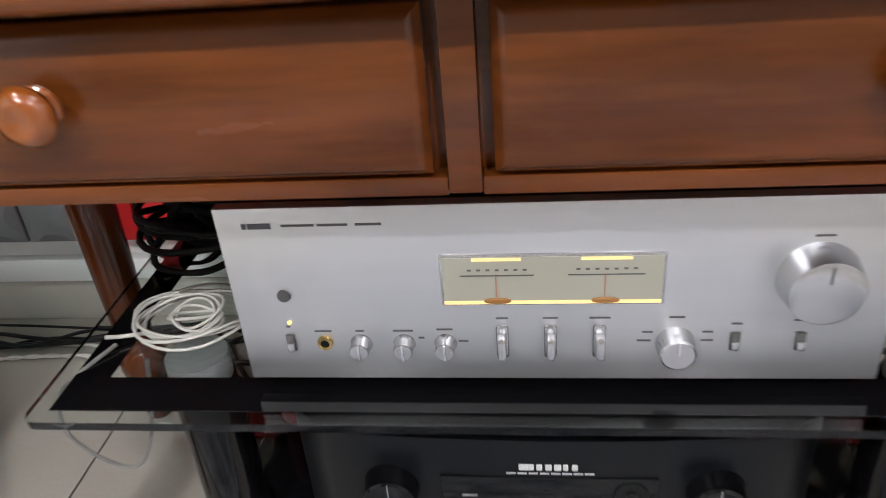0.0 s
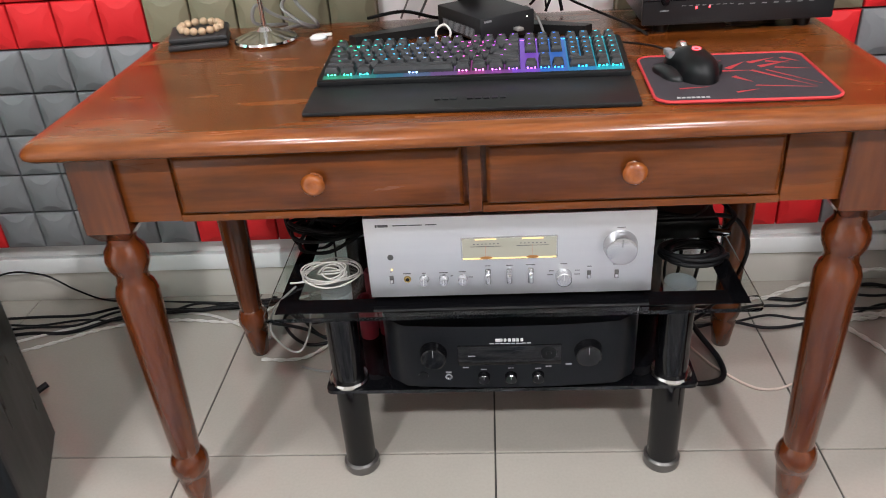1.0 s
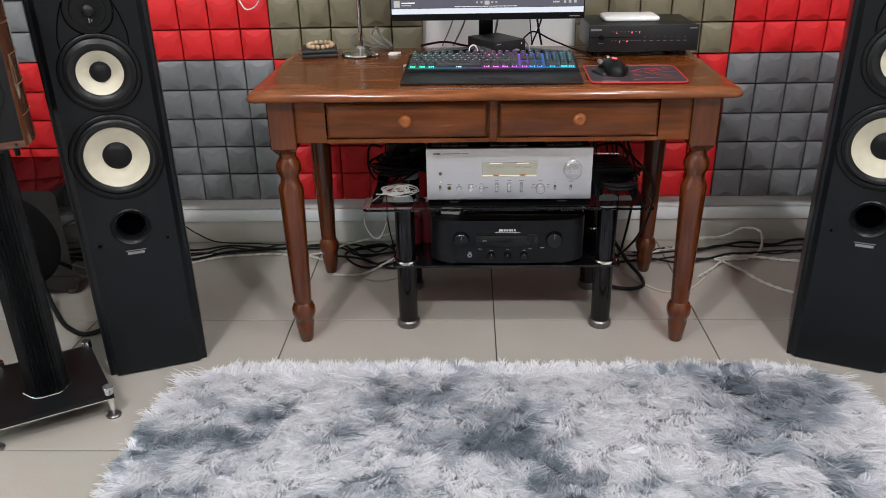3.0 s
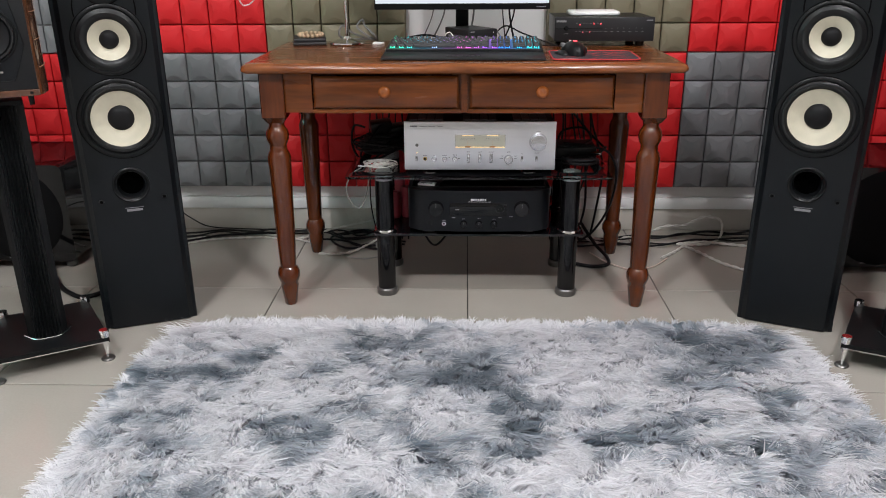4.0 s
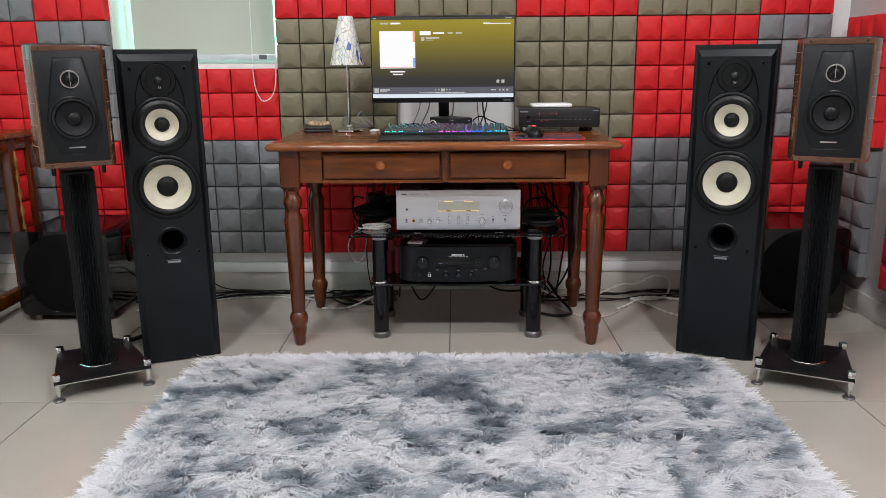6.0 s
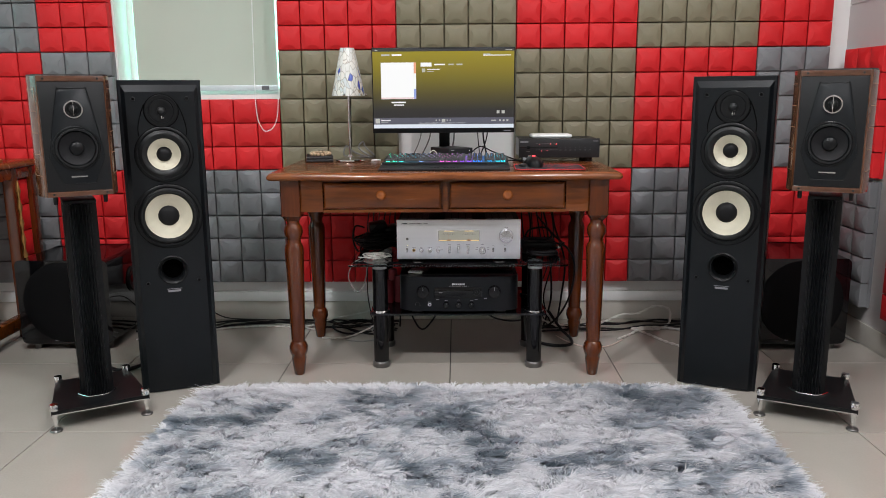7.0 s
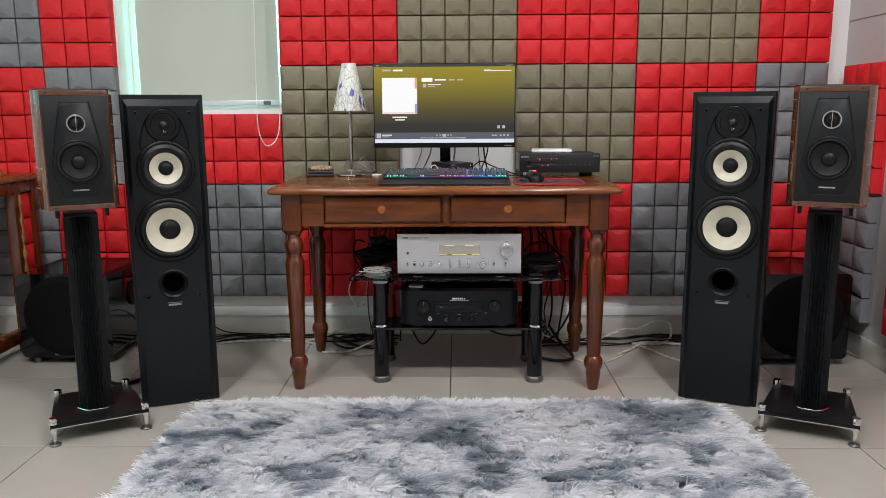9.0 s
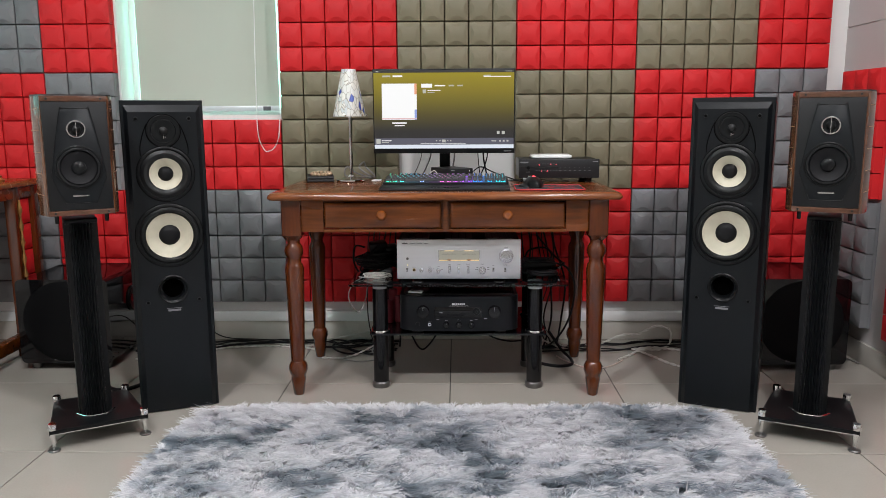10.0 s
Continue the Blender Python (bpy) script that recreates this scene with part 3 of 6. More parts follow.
jack = ring_on(faceplate, "headphone_jack", -0.157, 0.444 + az, [(0.0028, 0.0005), (0.0032, 0.002), (0.0052, 0.0022), (0.0058, 0)], mat("brass", (0.55, 0.38, 0.14), 0.25, metal=1, bump=0))
ring_on(jack, "socket", -0.157, 0.444 + az, [(0, 0.0008), (0.0030, 0.0008), (0.0030, 0)], M_SATIN)
for kx in (-0.131, -0.1005, -0.0715):
    k = ring_on(faceplate, "tone_knob", kx, 0.443 + az, [(0, 0.011), (0.0062, 0.011), (0.0068, 0.010), (0.0068, 0.002), (0.0080, 0)], M_KNOBALU)
    part("pointer", box(kx - 0.0008, kx + 0.0008, -0.0125, -0.0105, 0.4365 + az, 0.4495 + az, 0.0003), M_CHROME, k)
for kx in (-0.032, 0.0005, 0.033):
    bm = box(kx - 0.0030, kx + 0.0030, -0.016, -0.001, 0.439 + az, 0.456 + az, 0.0022)
    box(kx - 0.0042, kx + 0.0042, -0.0025, 0.0, 0.432 + az, 0.459 + az, 0.0018, bm=bm)
    part("lever", bm, M_KNOBALU, faceplate, "silver lever switch")
sel = ring_on(faceplate, "input_selector", 0.083, 0.443 + az, [(0, 0.015), (0.0105, 0.015), (0.0118, 0.014), (0.0130, 0.002), (0.0130, 0)], M_KNOBALU, "silver rotary input selector")
part("pointer", box(0.0822, 0.0838, -0.0165, -0.0145, 0.444 + az, 0.455 + az, 0.0003), M_CHROME, sel)
for kx in (-0.1815, 0.1215, 0.163):
    part("rocker_switch", box(kx - 0.0032, kx + 0.0032, -0.0014, 0.0, 0.437 + az, 0.4515 + az, 0.0008), M_GUNMETAL, faceplate)
    part("rocker_switch", box(kx - 0.0024, kx + 0.0024, -0.0040, -0.0014, 0.4385 + az, 0.4455 + az, 0.0008), M_KNOBALU, faceplate)
bm = box(-0.1985, -0.1955, -0.0005, 0, 0.5365 + az, 0.5405 + az)
box(-0.1945, -0.179, -0.0005, 0, 0.5365 + az, 0.5405 + az, bm=bm)
for a, b in ((-0.172, -0.150), (-0.148, -0.128), (-0.123, -0.106)):
    box(a, b, -0.0005, 0, 0.5378 + az, 0.5394 + az, bm=bm)
for kx, wd, z in ((-0.157, 0.012, 0.4535), (-0.131, 0.006, 0.4535), (-0.1005, 0.014, 0.4535), (-0.0715, 0.011, 0.4545), (-0.032, 0.008, 0.4635), (0.0005, 0.010, 0.4635),
                  (0.033, 0.014, 0.4635), (0.083, 0.010, 0.4635), (0.1215, 0.007, 0.458), (0.163, 0.012, 0.4605), (0.166, 0.012, 0.5235), (-0.059, 0.007, 0.4445), (-0.088, 0.004, 0.4475),
                  (0.1035, 0.008, 0.4445), (0.1035, 0.007, 0.4515), (0.0625, 0.009, 0.4445), (0.0645, 0.007, 0.4515), (-0.1815, 0.003, 0.4575)):
    box(kx - wd / 2, kx + wd / 2, -0.0005, 0, z + az, z + 0.0013 + az, bm=bm)
tagged(part("print", bm, M_PRINT, faceplate, "small dark printed markings", None), kind="stuff")

# ---- black curved amplifier on the lower shelf ----
amp2 = thing("amplifier", pose(-0.040, -0.605, SH2), "matt black amplifier with a curved front on the lower shelf", "amplifier")
CZ, CH = 0.0125, 0.126


def curved_plan(w, d, bulge, r, n=14):
    out = []
    for k in range(n + 1):
        u = -1 + 2 * k / n
        out.append((u * (w / 2 - r * 0.25), bulge * u * u + (r * max(0, abs(u) - 0.86) / 0.14) ** 1.0 * 0.6))
    return out + [(w / 2, bulge + r * 1.1), (w / 2, d), (-w / 2, d), (-w / 2, bulge + r * 1.1)]


front2 = part("front_panel", prism(curved_plan(0.424, 0.05, 0.012, 0.03), CZ, CZ + CH), mat("matt_black_panel", (0.0046, 0.0054, 0.0070), 0.32, spec=0.24, var=0.1, bump=0.12, bscale=700), amp2, "matt black curved front", 40)
part("body", box(-0.212, 0.212, 0.05, 0.35, CZ, CZ + CH - 0.002, 0.002), M_SATIN, amp2, "black metal casing")
part("top_plate", box(-0.200, 0.200, 0.045, 0.34, CZ + CH - 0.001, CZ + CH + 0.0015, 0.001), M_GLOSSB, amp2, "gloss black lid")
for fx in (-0.15, 0.15):
    for fy in (0.05, 0.30):
        part("foot", lathe([(0, 0), (0.020, 0), (0.022, 0.003), (0.022, 0.010), (0, 0.0135)], 24, pose(fx, fy, 0)), M_GUNMETAL, amp2)
bz = CZ - 0.2195
disp = part("display", box(-0.087, 0.083, -0.0012, 0.006, 0.268 + bz, 0.308 + bz, 0.002), M_GLOSSB, front2, "dark glossy display")
part("display_text", box(-0.070, -0.058, -0.0018, -0.0012, 0.287 + bz, 0.289 + bz), M_PRINTG, disp)
ring_on(disp, "navigation_pad", 0.062, 0.292 + bz, [(0, 0.003), (0.004, 0.003), (0.0045, 0.0015), (0.0125, 0.002), (0.0135, 0)], M_SATIN, "", -0.001)
for kx in (-0.127, 0.126):
    k2 = ring_on(front2, "knob", kx, 0.291 + bz, [(0, 0.020), (0.0185, 0.020), (0.0205, 0.0185), (0.0225, 0.003), (0.0235, 0)], M_GLOSSB, "large gloss black knob", 0.006, 40)
    part("pointer", box(kx - 0.0005, kx + 0.0005, -0.0146, -0.0138, 0.297 + bz, 0.3105 + bz), M_PRINTG, k2)
for kx in (-0.045, 0.0, 0.045):
    k2 = ring_on(front2, "tone_knob", kx, 0.244 + bz, [(0, 0.012), (0.0085, 0.012), (0.0095, 0.011), (0.0105, 0)], M_GLOSSB, "", 0.001)
    part("pointer", box(kx - 0.0004, kx + 0.0004, -0.0118, -0.0108, 0.246 + bz, 0.2525 + bz), M_PRINTG, k2)
ring_on(front2, "power_button", -0.147, 0.244 + bz, [(0, 0.003), (0.0075, 0.003), (0.0082, 0)], M_SATIN, "", 0.007)
ring_on(front2, "headphone_jack", -0.104, 0.2435 + bz, [(0.0028, 0.001), (0.0035, 0.002), (0.0062, 0.002), (0.0068, 0)], M_CHROME, "", 0.003)
bm = bmesh.new()
for k, wd in enumerate((0.0075, 0.005, 0.0045, 0.005, 0.0055, 0.004, 0.0045)):
    box(-0.0245 + 0.0068 * k, -0.0245 + 0.0068 * k + wd, -0.0010, 0.001, 0.3155 + bz, 0.3215 + bz, 0.0008, bm=bm)
for a in range(8):
    box(-0.034 + 0.0086 * a, -0.0268 + 0.0086 * a, -0.0006, 0.001, 0.3115 + bz, 0.3124 + bz, bm=bm)
part("badge", bm, M_PRINTW, front2, "pale badge and line of small print")
bm = bmesh.new()
for kx, z in ((-0.045, 0.2585), (0.0, 0.2605), (0.045, 0.2585), (-0.104, 0.2525), (-0.075, 0.2625), (0.062, 0.2625), (0.095, 0.2655)):
    box(kx - 0.005, kx + 0.005, -0.0006, 0.004, z + bz, z + 0.001 + bz, bm=bm)
tagged(part("print", bm, M_PRINTG, front2), kind="stuff")
part("standby_led", box(0.2035, 0.2060, 0.0508, 0.0525, CZ + 0.05, CZ + 0.053), mat("yellow_led", (0.6, 0.6, 0.1), 0.4, bump=0, glow=(0.9, 0.9, 0.1), strength=3), amp2)

# ---- tower speakers ----
M_GAP = mat("dark_joint", (0.0012, 0.0012, 0.0012), 0.9, bump=0, var=0, spec=0.05)


def tower(m, label):
    t = thing("tower_speaker", m, label, "loudspeaker", "pair of tower speakers")
    w, h, d = 0.125, 1.030, 0.31
    part("cabinet", box(-w, w, 0.028, d, 0.0, h, 0.003), M_VINYL, t, "black vinyl cabinet")
    bm = bmesh.new()
    last = None
    for inset, y, ti in ((0, 0.028, 0), (0, 0.017, 0), (0.003, 0.014, 0.002), (0.010, 0.0125, 0.015), (0.022, 0.0, 0.036)):
        low = 0.0 if inset < 0.01 else 0.004
        ring = [bm.verts.new(q) for q in ((-w + inset, y, low), (w - inset, y, low), (w - inset, y, h - (ti or inset)), (-w + inset, y, h - (ti or inset)))]
        if last:
            for k in range(4):
                bm.faces.new((last[k], last[(k + 1) % 4], ring[(k + 1) % 4], ring[k]))
        last = ring
    rim_edges = [bm.edges.get((last[k], last[(k + 1) % 4])) for k in range(4)]
    for hz, hr in ((0.797, 0.0505), (0.597, 0.073), (0.418, 0.037)):
        hole = [bm.verts.new((hr * math.cos(2 * math.pi * k / 56), 0, hz + hr * math.sin(2 * math.pi * k / 56))) for k in range(56)]
        rim_edges += [bm.edges.new((hole[k], hole[(k + 1) % 56])) for k in range(56)]
    bmesh.ops.triangle_fill(bm, use_beauty=True, use_dissolve=False, edges=rim_edges)
    baffle = part("baffle", bm, M_BLACK, t, "black bevelled front baffle", 20)
    for z, ro, rs, rc, rd in ((0.797, 0.088, 0.077, 0.0505, 0.0235), (0.597, 0.104, 0.092, 0.073, 0.033)):
        driver = part("woofer", lathe([(ro, 0), (ro, 0.004), (ro - 0.003, 0.006), (rs + 0.003, 0.006), (rs, 0.003), (rs, 0)], 56, facing(0, 0, z)), M_SATIN, baffle, "round black driver rim")
        mid = (rs + rc) / 2
        part("gap", lathe([(ro + 0.0022, 0.0005), (ro - 0.001, 0.0005)], 56, facing(0, 0, z)), M_GAP, driver, "dark joint round the rim")
        part("surround", lathe([(rs, 0.003), (rs - 0.004, 0.005), (mid + 0.003, 0.0095), (mid - 0.003, 0.0095), (rc + 0.003, 0.005), (rc, 0.0018)], 56, facing(0, 0, z)), M_RUBBER, driver)
        part("cone", lathe([(rc + 0.001, 0.0020), (rc - 0.003, 0.0002), (rc * 0.45 + rd * 0.55, -0.0085), (rd - 0.001, -0.0155)], 56, facing(0, 0, z)), M_CONE, driver, "cream paper cone ring")
        part("dust_cap", lathe([(rd, -0.0150), (rd * 0.85, -0.0085), (rd * 0.5, -0.0040), (0, -0.0025)], 40, facing(0, 0, z)), M_DARKCONE, driver, "dark dust cap")
    tw = part("tweeter", lathe([(0.051, 0), (0.051, 0.003), (0.049, 0.0045), (0.0385, 0.0045), (0.0365, 0.0022), (0.034, 0.0030), (0.026, 0.0010), (0.012, 0.0006)], 48, facing(0, 0, 0.934)), M_SATIN, baffle, "black tweeter plate")
    part("gap", lathe([(0.0535, 0.0005), (0.050, 0.0005)], 48, facing(0, 0, 0.934)), M_GAP, tw, "dark joint round the plate")
    part("dome", lathe([(0.0130, 0.0006), (0.0125, 0.006), (0.009, 0.0095), (0.0045, 0.0110), (0, 0.0115)], 28, facing(0, 0, 0.934)), M_RUBBER, tw)
    bm = box(-0.0012, 0.0012, -0.011, -0.001, 0.909, 0.919, 0.0006)
    box(0.004, 0.0065, -0.009, -0.001, 0.911, 0.916, 0.0006, bm=bm)
    part("phase_clip", bm, M_CHROME, tw)
    bm = tube([(-0.072, -0.0003, 0.856), (-0.072, -0.0003, 0.885), (-0.062, -0.0003, 0.925), (-0.050, -0.0003, 0.955)], 0.0016, 6)
    part("moulding", bm, M_GAP, baffle)
    bm = bmesh.new()
    tube([(0.072, -0.0003, 0.856), (0.072, -0.0003, 0.885), (0.062, -0.0003, 0.925), (0.050, -0.0003, 0.955)], 0.0016, 6, bm=bm)
    part("moulding", bm, M_GAP, baffle)
    part("port", lathe([(0.048, 0), (0.048, 0.004), (0.045, 0.006), (0.040, 0.003), (0.036, -0.004), (0.033, -0.012), (0.032, -0.0265)], 44, facing(0, 0, 0.418)), M_SATIN, baffle, "round bass port")
    # Flat disc closing the short tube; its black paints the port's unlit depth.
    part("port_throat", lathe([(0.034, -0.0262), (0, -0.0262)], 40, facing(0, 0, 0.418)), mat("port_depth_shade", (0.0008, 0.0008, 0.0008), 1.0, bump=0, var=0, spec=0.0), baffle, "near-black disc painting the unlit depth of the port")
    for sx in (-1, 1):
        for z in (0.972, 0.378):
            part("grille_socket", lathe([(0, 0.002), (0.0025, 0.002), (0.0025, 0.004), (0.0055, 0.004), (0.0065, 0)], 16, facing(sx * 0.080, 0, z)), M_GAP, baffle)
            part("socket_ring", lathe([(0.0042, 0.0040), (0.0048, 0.0048), (0.0060, 0.0044), (0.0066, 0)], 16, facing(sx * 0.080, 0, z)), M_RUBBER, baffle)
    bm = box(-0.024, 0.024, -0.0008, 0, 0.3535, 0.3550)
    box(-0.020, 0.020, -0.0008, 0, 0.3440, 0.3505, bm=bm)
    part("badge", bm, M_PRINTG, baffle, "small pale badge")
    return t


tower_left = tower(pose(-0.982, -0.798, 0, 0, 0, 21.5), "black tower speaker with two cream-coned woofers, angled inwards")
copy_thing(tower_left, pose(0.824, -0.782, 0, 0, 0, -23))

# ---- stand speakers ----
def speaker_stand(m):
    s = thing("speaker_stand", m, "black fluted column speaker stand on four chrome spikes", "speaker stand", "pair of speaker stands")
    part("base_plate", prism([(-0.138, -0.138), (0.138, -0.138), (0.112, 0.138), (-0.112, 0.138)], 0.052, 0.066), M_SATIN, s, "satin black base plate")
    part("plate_edge", box(-0.136, 0.136, -0.1395, -0.1380, 0.0525, 0.0555), M_CHROME, s, "polished front edge")
    n, out = 72, []
    for k in range(n):
        a = 2 * math.pi * k / n
        r = 0.052 if k % 2 or math.sin(a) > 0.3 else 0.0475
        x, y = r * math.cos(a), r * 1.25 * math.sin(a)
        out.append((max(-0.047, min(0.047, x)), y))
    part("column", prism(out, 0.066, 0.665), M_SATIN, s, "black fluted column", 20)
    part("column_foot", tube([(-0.055, -0.03, 0.0685), (-0.03, -0.068, 0.0685), (0, -0.073, 0.0685), (0.03, -0.068, 0.0685), (0.055, -0.03, 0.0685)], 0.0022, 6), M_CHROME, s)
    part("top_plate", box(-0.046, 0.046, -0.05, 0.06, 0.665, 0.677, 0.002), M_SATIN, s)
    for x, y in ((-0.128, -0.128), (0.128, -0.128), (0.104, 0.128), (-0.104, 0.128)):
        sp = part("spike", lathe([(0, 0.006), (0.003, 0.006), (0.0105, 0.052), (0, 0.052)], 20, pose(x, y, 0)), M_CHROME, s, "chrome cone spike")
        part("floor_disc", lathe([(0, 0), (0.017, 0), (0.018, 0.003), (0.015, 0.006), (0, 0.006)], 24, pose(x, y, 0)), M_GUNMETAL, sp)
        part("spike_head", lathe([(0, 0.066), (0.0125, 0.066), (0.0125, 0.083), (0.0115, 0.085), (0, 0.085)], 24, pose(x, y, 0)), M_CHROME, sp)
    return s


def bookshelf(m, label):
    b = thing("bookshelf_speaker", m, label, "loudspeaker", "pair of bookshelf speakers")
    h = 0.335
    plan = [(-0.086, 0.0), (0.086, 0.0), (0.093, 0.010), (0.104, 0.05), (0.108, 0.10), (0.104, 0.17), (0.092, 0.25), (0.074, 0.32), (0.055, 0.345),
            (-0.055, 0.345), (-0.074, 0.32), (-0.092, 0.25), (-0.104, 0.17), (-0.108, 0.10), (-0.104, 0.05), (-0.093, 0.010)]
    cab = part("cabinet", prism(plan, 0.025, 0.025 + h), M_WALNUT, b, "glossy walnut cabinet with curved sides", 40)
    for k in range(1, 6):
        z = 0.025 + h * k / 5.6
        bm = bmesh.new()
        for pts in (plan[2:9], plan[9:][::-1]):
            tube([(x * 1.0008, y, z) for x, y in (pts if pts[0][0] > 0 else plan[9:])], 0.0008, 5, 3, bm=bm)
        part("inlay", bm, M_SEAM, cab, "thin pale inlay line")
    part("top", prism([(x * 0.985, 0.003 + y * 0.985) for x, y in plan], 0.025 + h, 0.025 + h + 0.004), M_LEATHER, cab, "black leather top", 40)
    baffle = part("baffle", box(-0.084, 0.084, -0.006, 0.0, 0.040, 0.025 + h - 0.016, 0.002), mat("baffle_leather", (0.0062, 0.0070, 0.0078), 0.42, spec=0.32, var=0.1, bump=0.4, bscale=450), b, "black leather-covered baffle")
    edge = [(-0.028, 0.325), (0.028, 0.325), (0.040, 0.314), (0.069, 0.152), (0.069, 0.130), (0.044, 0.066), (0.034, 0.060), (-0.034, 0.060), (-0.044, 0.066), (-0.069, 0.130), (-0.069, 0.152), (-0.040, 0.314)]
    bm = bmesh.new()
    loop = [(x, -0.0062, z) for x, z in edge]
    tube(loop, 0.0013, 6, 4, True, bm=bm)
    part("panel_groove", bm, M_SATIN, baffle)
    bm = bmesh.new()
    inner = [bm.verts.new((x * 0.985, -0.0066, 0.19 + (z - 0.19) * 0.99)) for x, z in edge]
    outer = [bm.verts.new((x, -0.0058, z)) for x, z in edge]
    bm.faces.new(inner)
    for k in range(len(inner)):
        bm.faces.new((inner[k], inner[(k + 1) % len(inner)], outer[(k + 1) % len(inner)], outer[k]))
    part("driver_panel", bm, M_BLACK, baffle)
    tw = part("tweeter", lathe([(0.0255, 0), (0.0255, 0.004), (0.0245, 0.0052), (0.0212, 0.0052), (0.0200, 0.004), (0.0185, 0.001)], 40, facing(0, -0.0066, 0.268)), M_CHROME, baffle, "bright metal tweeter ring")
    part("dome", lathe([(0.0185, 0.001), (0.013, 0.0015), (0.012, 0.004), (0.007, 0.0085), (0, 0.010)], 32, facing(0, -0.0066, 0.268)), M_SATIN, tw)
    part("bridge", box(-0.0007, 0.0007, -0.0180, -0.010, 0.248, 0.2885, 0.0005), M_CHROME, tw, "slim metal bar across the dome")
    wf = part("woofer", lathe([(0.0625, 0), (0.0625, 0.003), (0.060, 0.005), (0.0575, 0.005), (0.056, 0.003)], 56, facing(0, -0.0066, 0.160)), M_SATIN, baffle, "round black woofer rim")
    part("surround", lathe([(0.0575, 0.003), (0.054, 0.0075), (0.050, 0.0075), (0.046, 0.002)], 56, facing(0, -0.0066, 0.160)), M_RUBBER, wf)
    part("cone", lathe([(0.046, 0.002), (0.034, -0.003), (0.019, -0.0055)], 56, facing(0, -0.0120, 0.160)), M_DARKCONE, wf)
    part("dust_cap", lathe([(0.0195, -0.005), (0.017, 0.002), (0.009, 0.006), (0, 0.007)], 32, facing(0, -0.0120, 0.160)), M_SATIN, wf)
    part("badge", prism([(-0.021, -0.0080), (0.021, -0.0080), (0.017, -0.0060), (-0.017, -0.0060)], 0.0785, 0.0825), M_CHROME, baffle, "small silver badge plate")
    for z0, z1 in ((0.025, 0.0395), (0.025 + h - 0.0155, 0.025 + h)):
        tr = part("front_trim", box(-0.086, 0.086, -0.0075, 0.0, z0, z1, 0.001), mat("dark_walnut_trim", (0.085, 0.034, 0.018), 0.25, var=0.3, vscale=30, coat=0.5), b, "walnut trim strip")
        for sx in (-1, 1):
            part("screw", lathe([(0, 0.001), (0.003, 0.001), (0.0034, 0)], 14, facing(sx * 0.069, -0.0075, (z0 + z1) / 2)), M_SATIN, tr)
    for sx in (-1, 1):
        for y in (0.03, 0.28):
            part("foot", lathe([(0, 0), (0.0055, 0), (0.0065, 0.025), (0, 0.025)], 16, pose(sx * 0.066, y, 0)), M_SATIN, b)
    return b


for cx, cy, turn, text in ((-1.197, -0.955, 30, "walnut bookshelf speaker with a black baffle on its stand"), (1.060, -0.945, -26, "walnut bookshelf speaker with a black baffle on its stand")):
    if cx < 0:
        stand_left = speaker_stand(pose(cx, cy, 0, 0, 0, turn))
    else:
        copy_thing(stand_left, pose(cx, cy, 0, 0, 0, turn))
    a = radians(turn)
    at = Vector((cx, cy, 0.677)) + Vector((math.sin(a), -math.cos(a), 0)) * 0.155
    if cx < 0:
        shelf_left = bookshelf(pose(at.x, at.y, at.z, 0, 0, turn), text)
    else:
        copy_thing(shelf_left, pose(at.x, at.y, at.z, 0, 0, turn))

# ---- subwoofers in the corners ----
def subwoofer(m, mirror):
    s = thing("subwoofer", m, "gloss black box subwoofer with a round grille, in the corner", "subwoofer", "pair of subwoofers")
    w = 0.18
    out = rounded(2 * w, 0.335, 0.022, 5, 0, 0)
    bm = bmesh.new()
    a = [bm.verts.new((x, 0.0, 0.195 + y)) for x, y in out]
    b = [bm.verts.new((x, 0.34, 0.195 + y)) for x, y in out]
    bm.faces.new(a)
    bm.faces.new(b[::-1])
    for k in range(len(a)):
        bm.faces.new((a[k], a[(k + 1) % len(a)], b[(k + 1) % len(a)], b[k]))
    cab = part("cabinet", bm, M_GLOSSB, s, "gloss black cabinet with rounded edges", 40)
    part("grille", lathe([(0, 0.010), (0.12, 0.009), (0.150, 0.006), (0.160, 0)], 56, facing(0, 0, 0.195)), mat("black_grille_cloth", (0.004, 0.004, 0.0045), 0.8, spec=0.1, bump=0.4, bscale=900), cab, "round black cloth grille")
    part("badge", box(-0.03 - 0.02, 0.012 - 0.02, -0.001, 0.0, 0.040, 0.046), M_PRINTG, cab)
    part("port", lathe([(0.052, 0), (0.052, 0.006), (0.046, 0.009), (0.036, 0.004), (0.0, -0.004)], 40, pose(mirror * (w + 0.0005), 0.22, 0.24, 0, mirror * 90, 0)), M_SATIN, cab, "round side port")
    for x in (-0.14, 0.14):
        for y in (0.04, 0.30):
            part("foot", lathe([(0, 0), (0.018, 0), (0.020, 0.028), (0, 0.028)], 20, pose(x, y, 0)), M_GUNMETAL, s)
    return s


subwoofer(pose(-1.575, -0.385, 0), 1)
subwoofer(pose(1.265, -0.395, 0), -1)
# ---- things on the desk ----
D = TOP + 0.0005
monitor = thing("monitor", pose(-0.0935, -0.24, D), "slim black monitor showing a music player with a yellow gradient", "monitor")
MY = -0.371 + 0.24
bm = box(-0.2625, 0.2625, MY, MY + 0.012, 0.114, 0.422, 0.002)
box(-0.12, 0.12, MY + 0.012, MY + 0.045, 0.15, 0.34, 0.012, bm=bm)
panel = part("housing", bm, M_SATIN, monitor, "black thin-bezelled housing")


